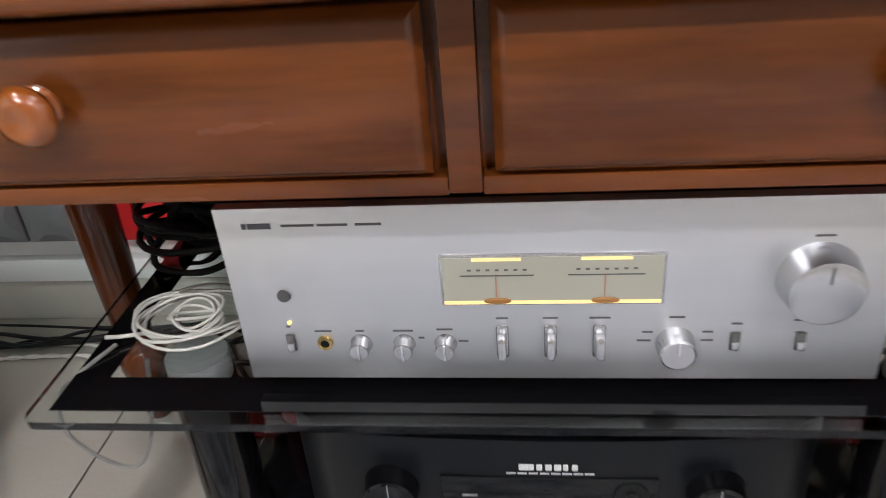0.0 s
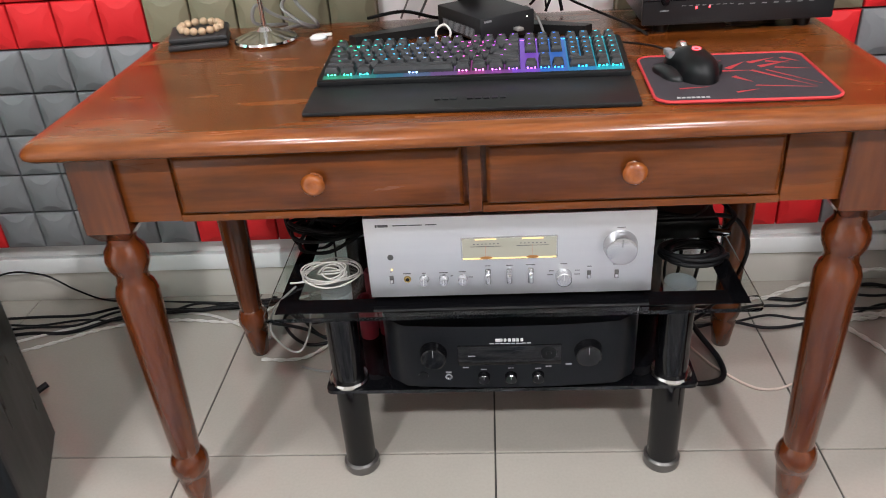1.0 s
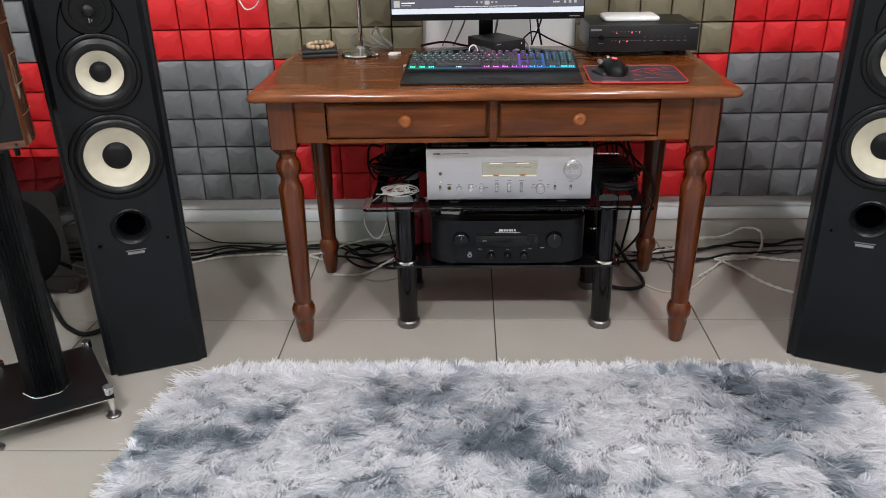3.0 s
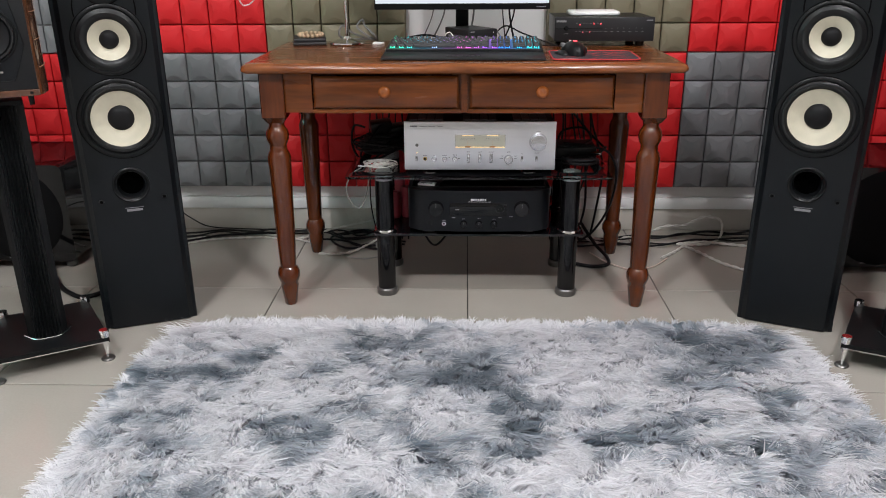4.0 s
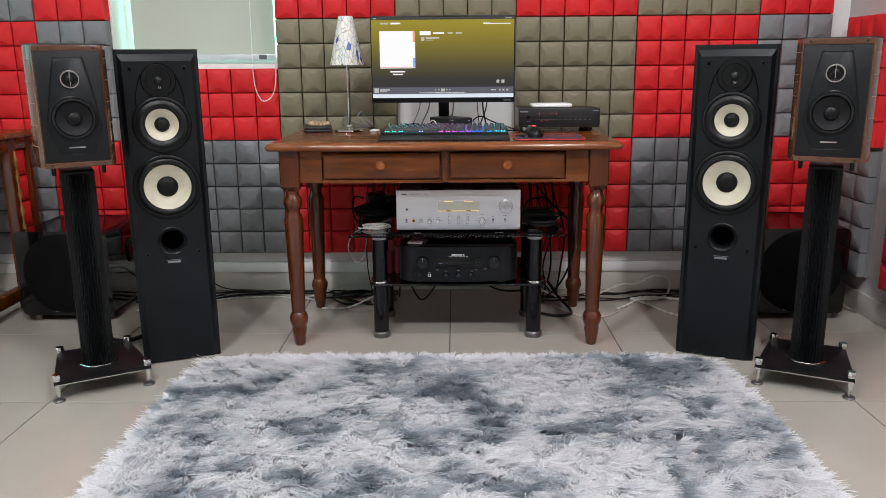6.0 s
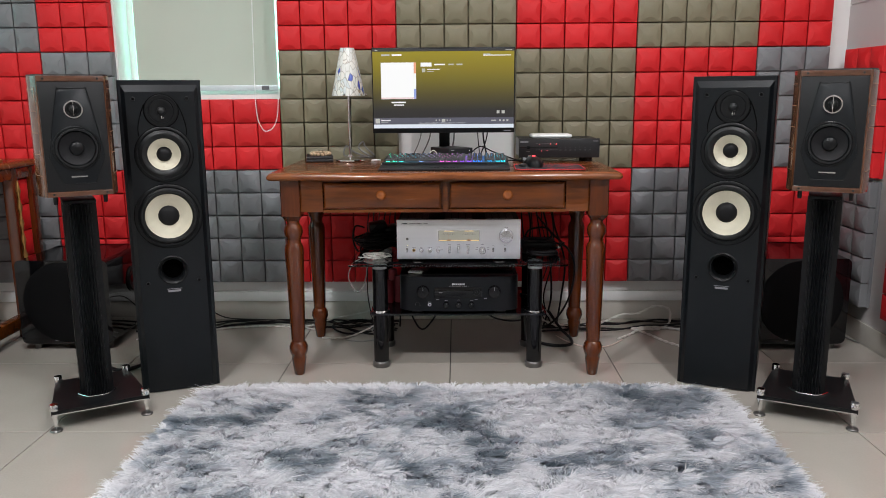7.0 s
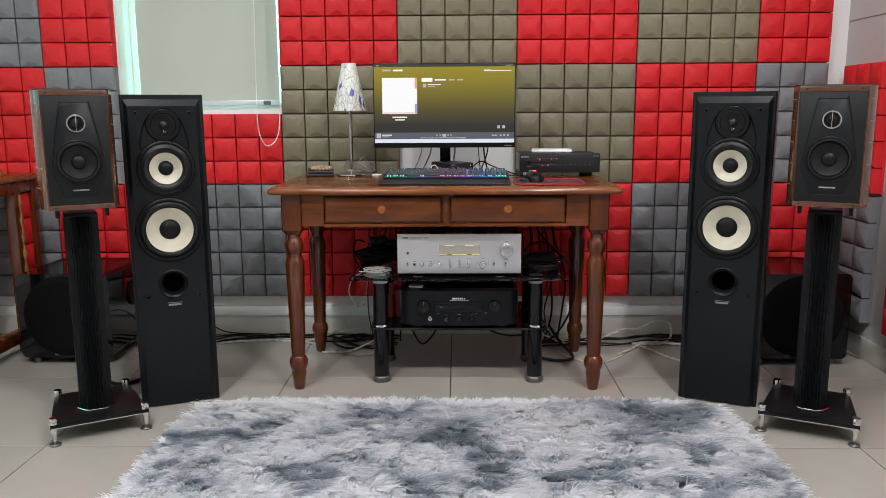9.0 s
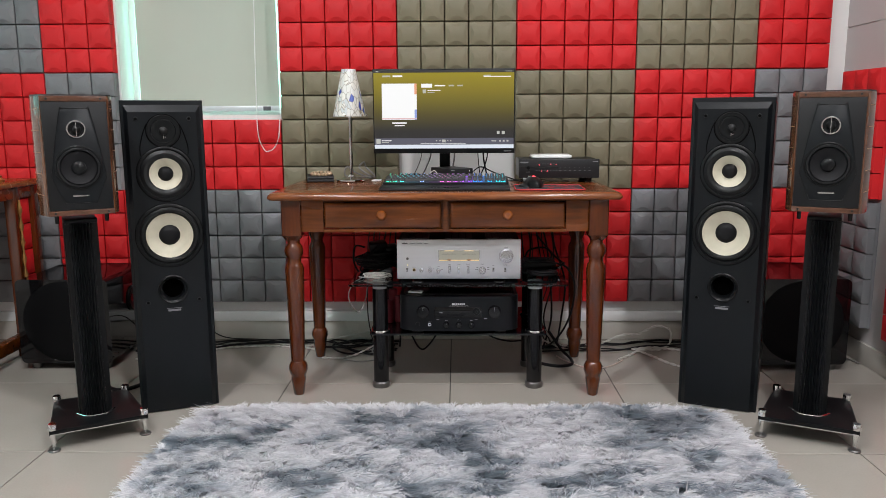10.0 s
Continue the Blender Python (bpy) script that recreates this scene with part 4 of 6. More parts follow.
def screen_material():
    m = bpy.data.materials.new("lit_screen")
    m.use_nodes = True
    nt = m.node_tree
    b = nt.nodes["Principled BSDF"]
    tc, sx, mr, rp = (nt.nodes.new(k) for k in ("ShaderNodeTexCoord", "ShaderNodeSeparateXYZ", "ShaderNodeMapRange", "ShaderNodeValToRGB"))
    mr.inputs["From Min"].default_value, mr.inputs["From Max"].default_value = 0.128, 0.408
    nt.links.new(tc.outputs["Object"], sx.inputs[0])
    nt.links.new(sx.outputs["Z"], mr.inputs[0])
    nt.links.new(mr.outputs[0], rp.inputs[0])
    stops = ((0.0, (0.012, 0.011, 0.016)), (0.25, (0.020, 0.018, 0.016)), (0.45, (0.075, 0.060, 0.010)), (0.75, (0.21, 0.165, 0.006)), (1.0, (0.31, 0.245, 0.006)))
    rp.color_ramp.elements[0].color, rp.color_ramp.elements[1].color = (*stops[0][1], 1), (*stops[-1][1], 1)
    for p, c in stops[1:-1]:
        rp.color_ramp.elements.new(p).color = (*c, 1)
    nt.links.new(rp.outputs[0], b.inputs["Emission Color"])
    b.inputs["Emission Strength"].default_value = 1.0
    b.inputs["Base Color"].default_value, b.inputs["Roughness"].default_value = (0.01, 0.01, 0.01, 1), 0.35
    return m


def lit(name, c, s):
    return mat(name, tuple(0.02 for _ in c), 0.4, bump=0, var=0, glow=c, strength=s)


SY = MY - 0.0006
screen = part("screen", box(-0.2585, 0.2585, SY, MY + 0.001, 0.131, 0.417), screen_material(), panel, "lit screen with a yellow to black gradient")
L_WHITE, L_BAR, L_DIM, L_DARK = lit("screen_white", (1, 1, 1), 0.95), lit("screen_bar", (0.10, 0.10, 0.14), 0.8), lit("screen_text", (0.8, 0.8, 0.75), 0.6), lit("screen_dark", (0.02, 0.02, 0.022), 0.6)


def ui(name, a, b, z0, z1, material, lift=0.0006):
    return part(name, box(a, b, SY - lift, SY - lift + 0.0004, z0, z1), material, screen)


ui("title_bar", -0.2585, 0.2585, 0.408, 0.417, L_DARK)
ui("player_bar", -0.2585, 0.2585, 0.147, 0.170, L_BAR)
ui("task_bar", -0.2585, 0.2585, 0.132, 0.146, lit("task_bar_white", (0.80, 0.86, 0.95), 0.9))
ui("album_cover", -0.229, -0.100, 0.238, 0.369, L_WHITE)
ui("album_edge", -0.1085, -0.100, 0.330, 0.369, lit("cover_orange", (1.0, 0.45, 0.25), 0.8), 0.0012)
ui("album_edge", -0.1085, -0.100, 0.238, 0.275, lit("cover_blue", (0.35, 0.45, 0.9), 0.8), 0.0012)
ui("album_edge", -0.229, -0.100, 0.240, 0.2435, lit("cover_pink", (0.95, 0.6, 0.6), 0.8), 0.0012)
for a, b, z0, z1 in ((-0.192, -0.138, 0.2235, 0.2285), (-0.183, -0.146, 0.2145, 0.2185), (-0.083, -0.043, 0.354, 0.368), (-0.034, 0.006, 0.3585, 0.3635), (0.018, 0.038, 0.3585, 0.3635), (0.048, 0.070, 0.3585, 0.3635),
                     (-0.078, -0.066, 0.334, 0.347), (-0.060, -0.012, 0.3425, 0.3455), (-0.060, -0.034, 0.3355, 0.338), (-0.252, -0.236, 0.150, 0.167), (-0.231, -0.195, 0.1595, 0.1625), (-0.231, -0.205, 0.1535, 0.1560),
                     (-0.030, -0.025, 0.1585, 0.1625), (-0.018, -0.013, 0.1585, 0.1625), (-0.007, 0.006, 0.1545, 0.1645), (0.011, 0.016, 0.1585, 0.1625), (0.022, 0.027, 0.1585, 0.1625), (-0.088, 0.080, 0.1495, 0.1507),
                     (0.176, 0.194, 0.157, 0.161), (0.205, 0.211, 0.156, 0.162), (0.218, 0.225, 0.156, 0.162), (0.232, 0.239, 0.156, 0.162), (0.196, 0.206, 0.184, 0.195), (0.214, 0.225, 0.184, 0.195),
                     (-0.226, -0.196, 0.3925, 0.3985), (-0.188, -0.152, 0.3925, 0.3985), (0.146, 0.246, 0.3915, 0.3945), (0.146, 0.172, 0.3945, 0.3985), (-0.250, -0.240, 0.411, 0.414), (0.226, 0.250, 0.411, 0.413)):
    ui("screen_item", a, b, z0, z1, L_WHITE if z0 < 0.15 or b - a > 0.035 else L_DIM, 0.0008)
part("maker_mark", box(0.222, 0.250, MY - 0.0007, MY, 0.1205, 0.1230), M_PRINTG, panel)
part("pole", box(-0.0205, 0.0205, 0.022, 0.042, 0.012, 0.30, 0.003), M_SATIN, monitor, "flat black pole")
part("neck", box(-0.030, 0.030, MY + 0.040, 0.022, 0.22, 0.28, 0.006), M_SATIN, monitor)
bm = bmesh.new()
for sx in (-1, 1):
    prism([(sx * 0.005, 0.05), (sx * 0.045, 0.03), (sx * 0.208, -0.050), (sx * 0.194, -0.064), (sx * 0.0, 0.005)][:: sx], 0.0, 0.0160, bm)
box(-0.04, 0.04, -0.008, 0.06, 0.0, 0.012, 0.003, bm=bm)
part("base", bm, M_RUBBER, monitor, "wide black V-shaped foot")

dock = thing("mini_computer", pose(-0.066, -0.300, D, 0, 0, 32), "small black box computer at the foot of the monitor", "computer")
part("case", box(-0.052, 0.052, -0.070, 0.070, 0.017, 0.056, 0.003), mat("matt_black_case", (0.013, 0.0135, 0.015), 0.5, spec=0.3, var=0.1, bump=0.1), dock, "matt black case")
part("mesh_side", box(-0.0526, -0.052, -0.056, 0.056, 0.021, 0.038), M_RUBBER, dock, "perforated side vent")
bm = bmesh.new()
for k in range(26):
    box(-0.0532, -0.0526, -0.052 + 0.004 * k, -0.0505 + 0.004 * k, 0.022, 0.037, bm=bm)
tagged(part("vent_ribs", bm, M_PRINTG, dock), kind="stuff")
part("front_mark", box(-0.045, -0.031, -0.0706, -0.070, 0.048, 0.0510), M_PRINTG, dock)
part("power_light", box(0.036, 0.0380, -0.0708, -0.070, 0.045, 0.0470), lit("white_led", (1, 1, 1), 2.0), dock, "tiny white light")
part("usb_plug", box(0.010, 0.022, -0.084, -0.070, 0.028, 0.033, 0.001), M_CABLEG, dock)
for fx, fy, fz in ((-0.036, -0.050, 0.0), (0.036, -0.050, 0.0), (-0.036, 0.050, 0.0163), (0.036, 0.050, 0.0163)):
    part("foot", box(fx - 0.007, fx + 0.007, fy - 0.007, fy + 0.007, fz, 0.0172, 0.0005 if fz else 0.001), M_RUBBER, dock)

# keyboard with its wrist rest
keyboard = thing("keyboard", pose(-0.085, -0.50, D, 0, 0, -1.6), "black mechanical keyboard with rainbow lighting and wrist rest", "keyboard")
rest = box(-0.224, 0.224, -0.151, -0.062, 0.0, 0.014, 0.002)
for v in rest.verts:
    if v.co.z > 0.007:
        v.co.z -= 0.008 * (-0.062 - v.co.y) / 0.096
part("wrist_rest", rest, M_RUBBER, keyboard, "matt black wrist rest")
bm = box(-0.222, 0.222, -0.060, 0.078, 0.0, 0.020, 0.003)
for v in bm.verts:
    if v.co.z > 0.01:
        v.co.z += (v.co.y + 0.06) * 0.10
part("case", bm, M_SATIN, keyboard, "black metal keyboard case")
wordbars = bmesh.new()
for k in range(9):
    if k != 3:
        box(-0.047 + 0.011 * k, -0.039 + 0.011 * k, -0.125, -0.117, 0.0088, 0.0102, bm=wordbars)
part("emboss", wordbars, M_SATIN, keyboard)
HUES = [(0.05, 1.0, 0.55), (0.05, 0.85, 0.85), (0.05, 0.6, 1.0), (0.3, 0.5, 1.0), (0.65, 0.3, 1.0), (1.0, 0.15, 0.75), (0.8, 0.15, 1.0), (0.35, 0.1, 1.0), (0.03, 0.25, 1.0), (0.02, 0.45, 1.0), (0.02, 0.75, 0.95)]
GLOWS = [mat("key_light", tuple(0.3 * c for c in h), 0.5, bump=0, var=0, glow=h, strength=5.0) for h in HUES]
LEGENDS = [mat("key_legend", tuple(0.25 * c for c in h), 0.5, bump=0, var=0, glow=h, strength=1.2) for h in HUES]
PLATES = [mat("key_backlight", (0.01, 0.01, 0.012), 0.4, bump=0, var=0, glow=h, strength=0.30 if n > 6 else 0.14) for n, h in enumerate(HUES)]
KEYCAPS = {}


def key_mesh(w):
    w = round(w, 4)
    if w not in KEYCAPS:
        bm = bmesh.new()
        d = 0.0165
        last = None
        for u, z in ((0, 0.0), (0.0006, 0.004), (0.0028, 0.0098), (0.0040, 0.0102)):
            ring = [bm.verts.new(q) for q in ((-w / 2 + u, -d / 2 + u, z), (w / 2 - u, -d / 2 + u, z), (w / 2 - u, d / 2 - u * 0.6, z), (-w / 2 + u, d / 2 - u * 0.6, z))]
            if last:
                for k in range(4):
                    bm.faces.new((last[k], last[(k + 1) % 4], ring[(k + 1) % 4], ring[k]))
            last = ring
        bm.faces.new(last)
        KEYCAPS[w] = mesh_of("key", bm, mat("black_keycap", (0.019, 0.020, 0.022), 0.45, bump=0.1))
    return KEYCAPS[w]


GLYPHS = {}


def glyph_mesh(n, kind):
    if (n, kind) not in GLYPHS:
        if kind == "legend":
            bm = box(-0.0030, 0.0004, 0.0014, 0.0034, 0.0100, 0.0106)
        else:
            bm = box(-0.0062, -0.0042, -0.0094, -0.0088, 0.0000, 0.0026)
            box(0.0042, 0.0062, -0.0094, -0.0088, 0.0000, 0.0026, bm=bm)
            box(-0.0016, 0.0016, -0.0094, -0.0088, 0.0004, 0.0014, bm=bm)
        GLYPHS[n, kind] = mesh_of(kind, bm, LEGENDS[n] if kind == "legend" else GLOWS[n])
    return GLYPHS[n, kind]


U = 0.01895
rows = [
    [1, -1, 1, 1, 1, 1, -0.5, 1, 1, 1, 1, -0.5, 1, 1, 1, 1, -0.25, 1, 1, 1, -0.25, 1, 1, 1, 1],
    [1] * 13 + [2, -0.25, 1, 1, 1, -0.25, 1, 1, 1, 1],
    [1.5] + [1] * 12 + [1.5, -0.25, 1, 1, 1, -0.25, 1, 1, 1, 1],
    [1.75] + [1] * 11 + [2.25, -3.5, 1, 1, 1, 1],
    [2.25] + [1] * 10 + [2.75, -1.25, 1, -1.25, 1, 1, 1, 1],
    [1.25, 1.25, 1.25, 6.25, 1.25, 1.25, 1.25, 1.25, -0.25, 1, 1, 1, -0.25, 2, 1, 1],
]
for r, row in enumerate(rows):
    ky = 0.064 - r * U - (0.004 if r else 0)
    kz = 0.0205 + (ky + 0.06) * 0.10
    kx = -0.2135
    for u in row:
        if u > 0:
            w = u * U - 0.0022
            k = new("key", key_mesh(w))
            k.parent = keyboard
            k.matrix_local = pose(kx + u * U / 2, ky, kz, 4, 0, 0)
            n = min(len(HUES) - 1, int((kx + u * U / 2 + 0.2135) / 0.427 * len(HUES)))
            if u < 6 or r == 5:
                g = new("legend", glyph_mesh(n, "legend" if r < 5 else "underglow"))
                g.parent = k
        kx += abs(u) * U
for n in range(len(HUES)):
    xa, xb = -0.2135 + 0.427 * n / 11, -0.2135 + 0.427 * (n + 1) / 11
    bm = bmesh.new()
    bm.faces.new([bm.verts.new((x, y, 0.0202 + (y + 0.06) * 0.10)) for x, y in ((xa, -0.0545), (xb, -0.0545), (xb, 0.074), (xa, 0.074))])
    part("light_plate", bm, PLATES[n], keyboard)
    part("glow_strip", box(-0.2135 + 0.427 * n / 11, -0.2135 + 0.427 * (n + 1) / 11, 0.0655, 0.0665, 0.031, 0.033), GLOWS[n], keyboard)

mouse_pad = thing("mouse_pad", pose(0.275, -0.556, D, 0, 0, -2), "black mouse pad with red edging and red line art", "mouse pad")
M_PAD = mat("black_pad_cloth", (0.030, 0.024, 0.030), 0.9, var=0.15, vscale=20, bump=0.4, bscale=900)
M_PADRED = mat("red_stitching", (0.50, 0.030, 0.035), 0.7, bump=0.2, bscale=800)
part("cloth", prism(rounded(0.236, 0.202, 0.022, 6), 0, 0.003), M_PAD, mouse_pad)
part("edging", tube([(x, y, 0.0028) for x, y in rounded(0.235, 0.201, 0.022, 6)], 0.0022, 6, 1, True), M_PADRED, mouse_pad, "red stitched edge")
bm = bmesh.new()
for xa, ya, xb, yb, wd in ((0.00, 0.03, 0.03, 0.06, 0.006), (0.035, 0.055, 0.075, 0.075, 0.006), (0.045, 0.035, 0.095, 0.06, 0.006), (-0.02, 0.02, 0.035, 0.02, 0.004), (0.03, 0.02, 0.095, -0.055, 0.003),
                           (0.05, 0.02, 0.105, -0.045, 0.002), (0.02, -0.045, 0.095, -0.058, 0.002), (0.0, -0.005, 0.02, -0.03, 0.005), (0.06, 0.06, 0.09, 0.05, 0.004), (-0.03, 0.045, 0.0, 0.07, 0.003),
                           (0.065, 0.03, 0.11, 0.02, 0.003), (-0.01, -0.07, 0.02, -0.06, 0.003), (-0.08, -0.05, -0.04, -0.045, 0.003), (0.085, 0.075, 0.105, 0.055, 0.004), (-0.055, 0.03, -0.01, 0.045, 0.002)):
    d = Vector((xb - xa, yb - ya, 0))
    s = Vector((-d.y, d.x, 0)).normalized() * wd * 0.8
    prism([((Vector((xa, ya, 0)) + s).x, (Vector((xa, ya, 0)) + s).y), ((Vector((xa, ya, 0)) - s).x, (Vector((xa, ya, 0)) - s).y), (xb, yb)], 0.0031, 0.0034, bm)
tagged(part("line_art", bm, mat("pad_print_red", (0.46, 0.034, 0.040), 0.8, bump=0.2, bscale=900), mouse_pad, "dull red printed shards", None), kind="stuff")
bm = bmesh.new()
for k in range(7):
    box(-0.090 + 0.0062 * k, -0.0853 + 0.0062 * k, -0.088, -0.083, 0.0031, 0.0034, bm=bm)
part("wordmark", bm, mat("pale_pad_print", (0.36, 0.36, 0.36), 0.7, bump=0), mouse_pad, "pale printed bars", None)

mouse = thing("mouse", pose(0.222, -0.535, D + 0.003, 0, 0, 12), "black gaming mouse with a red glowing mark", "mouse")


def dome(w, l, h, z0=0.0, cut=0.0):
    bm = bmesh.new()
    bmesh.ops.create_uvsphere(bm, u_segments=28, v_segments=16, radius=1)
    for v in bm.verts:
        x, y, z = v.co
        zz = max(0.0, z) ** 0.75
        nip = 1 - 0.16 * math.exp(-((y + 0.1) / 0.3) ** 2)
        v.co = Vector((x * w * nip, y * l, z0 + zz * h * (1 - 0.28 * max(0, y))))
    return bm


part("shell", dome(0.0325, 0.060, 0.038), M_SATIN, mouse, "black contoured shell")
bm = dome(0.018, 0.040, 0.012)
bmesh.ops.translate(bm, verts=bm.verts, vec=(-0.030, 0.004, 0))
part("thumb_rest", bm, M_RUBBER, mouse, "black ribbed thumb rest")
for bx, by in ((-0.021, 0.030), (-0.024, 0.014)):
    part("button", box(bx - 0.006, bx + 0.004, by - 0.006, by + 0.006, 0.020, 0.029, 0.002), M_PRINTG, mouse, "small grey side button")
part("side_grip", box(0.020, 0.0285, -0.040, 0.020, 0.004, 0.022, 0.004), M_RUBBER, mouse)
part("wheel", lathe([(0, -0.004), (0.010, -0.004), (0.011, 0), (0.010, 0.004), (0, 0.004)], 20, pose(0, 0.034, 0.026, 0, 90, 0)), M_CHROME, mouse)
part("mark", lathe([(0.0035, 0), (0.0060, 0), (0.0060, 0.0008), (0.0035, 0.0008)], 18, pose(0.0, -0.012, 0.0372, 8, 0, 0)), M_LED_R, mouse, "red glowing mark")
part("cord", tube([(0, 0.058, 0.008), (-0.01, 0.10, 0.012), (-0.06, 0.17, 0.008), (-0.13, 0.23, 0.006), (-0.2, 0.29, 0.006)], 0.0018, 6), M_CABLEB, mouse)

dac = thing("audio_switch_box", pose(0.342, -0.325, D), "black audio converter box with rows of red indicator lights", "audio box")
face2 = part("front", box(-0.152, 0.152, 0, 0.008, 0.016, 0.088, 0.0025), mat("black_anodised", (0.022, 0.022, 0.024), 0.33, metal=0.3, bump=0.08, bscale=400), dac, "black front panel")
part("case", box(-0.148, 0.148, 0.008, 0.215, 0.016, 0.086, 0.002), M_BLACK, dac, "black metal case")
for sx in (-0.115, 0.115):
    for y in (0.03, 0.18):
        part("foot", lathe([(0, 0), (0.012, 0), (0.015, 0.016), (0, 0.016)], 20, pose(sx, y, 0)), M_RUBBER, dac)
part("groove", box(-0.151, -0.005, -0.0006, 0.0, 0.0545, 0.0560), M_GLOSSB, face2)
ring_on(face2, "knob", -0.117, 0.055, [(0, 0.010), (0.0050, 0.010), (0.0062, 0.008), (0.0062, 0)], M_GLOSSB)
bm = box(-0.147, -0.117, -0.0006, 0, 0.073, 0.0785)
box(0.126, 0.146, -0.0006, 0, 0.0765, 0.0795, bm=bm)
box(-0.1235, -0.110, -0.0006, 0, 0.0385, 0.0400, bm=bm)
for k in range(8):
    box(-0.087 + 0.0105 * k, -0.082 + 0.0105 * k, -0.0006, 0, 0.0695, 0.0705, bm=bm)
    box(-0.089 + 0.0108 * k, -0.083 + 0.0108 * k, -0.0006, 0, 0.0455, 0.0465, bm=bm)
for k in range(7):
    box(0.000 + 0.0185 * k, 0.008 + 0.0185 * k, -0.0006, 0, 0.0440, 0.0455, bm=bm)
    box(0.002 + 0.0185 * k, 0.005 + 0.0185 * k, -0.0006, 0, 0.0545, 0.0555, bm=bm)
tagged(part("print", bm, M_PRINTG, face2, "small pale printed markings", None), kind="stuff")
for x, z in ((-0.075, 0.066), (-0.033, 0.068), (-0.012, 0.068), (-0.066, 0.0425), (-0.045, 0.0435)):
    part("indicator", box(x - 0.0011, x + 0.0011, -0.0012, -0.0002, z - 0.0018, z + 0.0018), M_LED_R, face2, "lit red indicator")

router = thing("router", pose(0.322, -0.205, D + 0.0862), "flat white plastic box on the black audio box", "router")
bm = bmesh.new()
last = None
for inset, z in ((0.006, 0.0), (0.001, 0.003), (0, 0.008), (0.002, 0.012), (0.006, 0.014)):
    ring = [bm.verts.new((x, y, z)) for x, y in rounded(0.158 - 2 * inset, 0.105 - 2 * inset, 0.012, 4)]
    if last:
        for k in range(len(ring)):
            bm.faces.new((last[k], last[(k + 1) % len(ring)], ring[(k + 1) % len(ring)], ring[k]))
    else:
        bm.faces.new(ring[::-1])
    last = ring
bm.faces.new(last)
part("shell", bm, M_WHITE, router)
part("lid_line", box(-0.05, 0.05, -0.035, 0.035, 0.014, 0.0148, 0.0003), M_WHITE, router)

# table lamp with a mosaic shade
lamp = thing("table_lamp", pose(-0.462, -0.235, D), "small table lamp with a mosaic shade, switched off", "lamp")


def mosaic():
    m = bpy.data.materials.new("mosaic_shade")
    m.use_nodes = True
    nt = m.node_tree
    b = nt.nodes["Principled BSDF"]
    tc, mp, v, v2, r, r2, mx = (nt.nodes.new(k) for k in ("ShaderNodeTexCoord", "ShaderNodeMapping", "ShaderNodeTexVoronoi", "ShaderNodeTexVoronoi", "ShaderNodeValToRGB", "ShaderNodeValToRGB", "ShaderNodeMixRGB"))
    mp.inputs["Scale"].default_value = (1, 1, 0.45)
    nt.links.new(tc.outputs["Object"], mp.inputs[0])
    for q in (v, v2):
        q.inputs["Scale"].default_value = 74
        nt.links.new(mp.outputs[0], q.inputs["Vector"])
    v2.feature = "DISTANCE_TO_EDGE"
    sp = nt.nodes.new("ShaderNodeSeparateColor")
    nt.links.new(v.outputs["Color"], sp.inputs[0])
    nt.links.new(sp.outputs[0], r.inputs[0])
    r.color_ramp.interpolation = "CONSTANT"
    r.color_ramp.elements[0].color, r.color_ramp.elements[1].color = (0.05, 0.09, 0.42, 1), (0.74, 0.74, 0.70, 1)
    r.color_ramp.elements[1].position = 0.045
    for p, c in ((0.55, (0.62, 0.66, 0.66)), (0.72, (0.78, 0.76, 0.70)), (0.965, (0.36, 0.29, 0.20))):
        r.color_ramp.elements.new(p).color = (*c, 1)
    r2.color_ramp.elements[0].color, r2.color_ramp.elements[1].color = (0, 0, 0, 1), (1, 1, 1, 1)
    r2.color_ramp.elements[1].position = 0.07
    nt.links.new(v2.outputs["Distance"], r2.inputs[0])
    nt.links.new(r2.outputs[0], mx.inputs[0])
    mx.inputs[1].default_value = (0.30, 0.27, 0.21, 1)
    nt.links.new(r.outputs[0], mx.inputs[2])
    nt.links.new(mx.outputs[0], b.inputs["Base Color"])
    bp = nt.nodes.new("ShaderNodeBump")
    bp.inputs["Strength"].default_value, bp.inputs["Distance"].default_value = 0.5, 0.001
    nt.links.new(r2.outputs[0], bp.inputs["Height"])
    nt.links.new(bp.outputs[0], b.inputs["Normal"])
    b.inputs["Roughness"].default_value = 0.25
    return m


part("base", lathe([(0, 0), (0.054, 0), (0.057, 0.003), (0.055, 0.007), (0.035, 0.014), (0.015, 0.019), (0.009, 0.026), (0, 0.026)], 40), M_CHROME, lamp, "round chrome base")
part("pole", lathe([(0.0045, 0.02), (0.0045, 0.262), (0, 0.262)], 16), M_CHROME, lamp, "thin chrome pole")
part("shade", lathe([(0.027, 0.430), (0.0645, 0.251), (0.0625, 0.251), (0.025, 0.430), (0.027, 0.430)], 40), mosaic(), lamp, "white mosaic shade with blue chips")
bm = bmesh.new()
for k in range(3):
    a = 2 * math.pi * k / 3 + 0.4
    tube([(0.004 * math.cos(a), 0.004 * math.sin(a), 0.255), (0.068 * math.cos(a), 0.068 * math.sin(a), 0.255)], 0.0014, 6, 2, bm=bm)
    bmesh.ops.create_icosphere(bm, subdivisions=2, radius=0.0045, matrix=pose(0.068 * math.cos(a), 0.068 * math.sin(a), 0.256))
part("shade_holder", bm, M_CHROME, lamp)
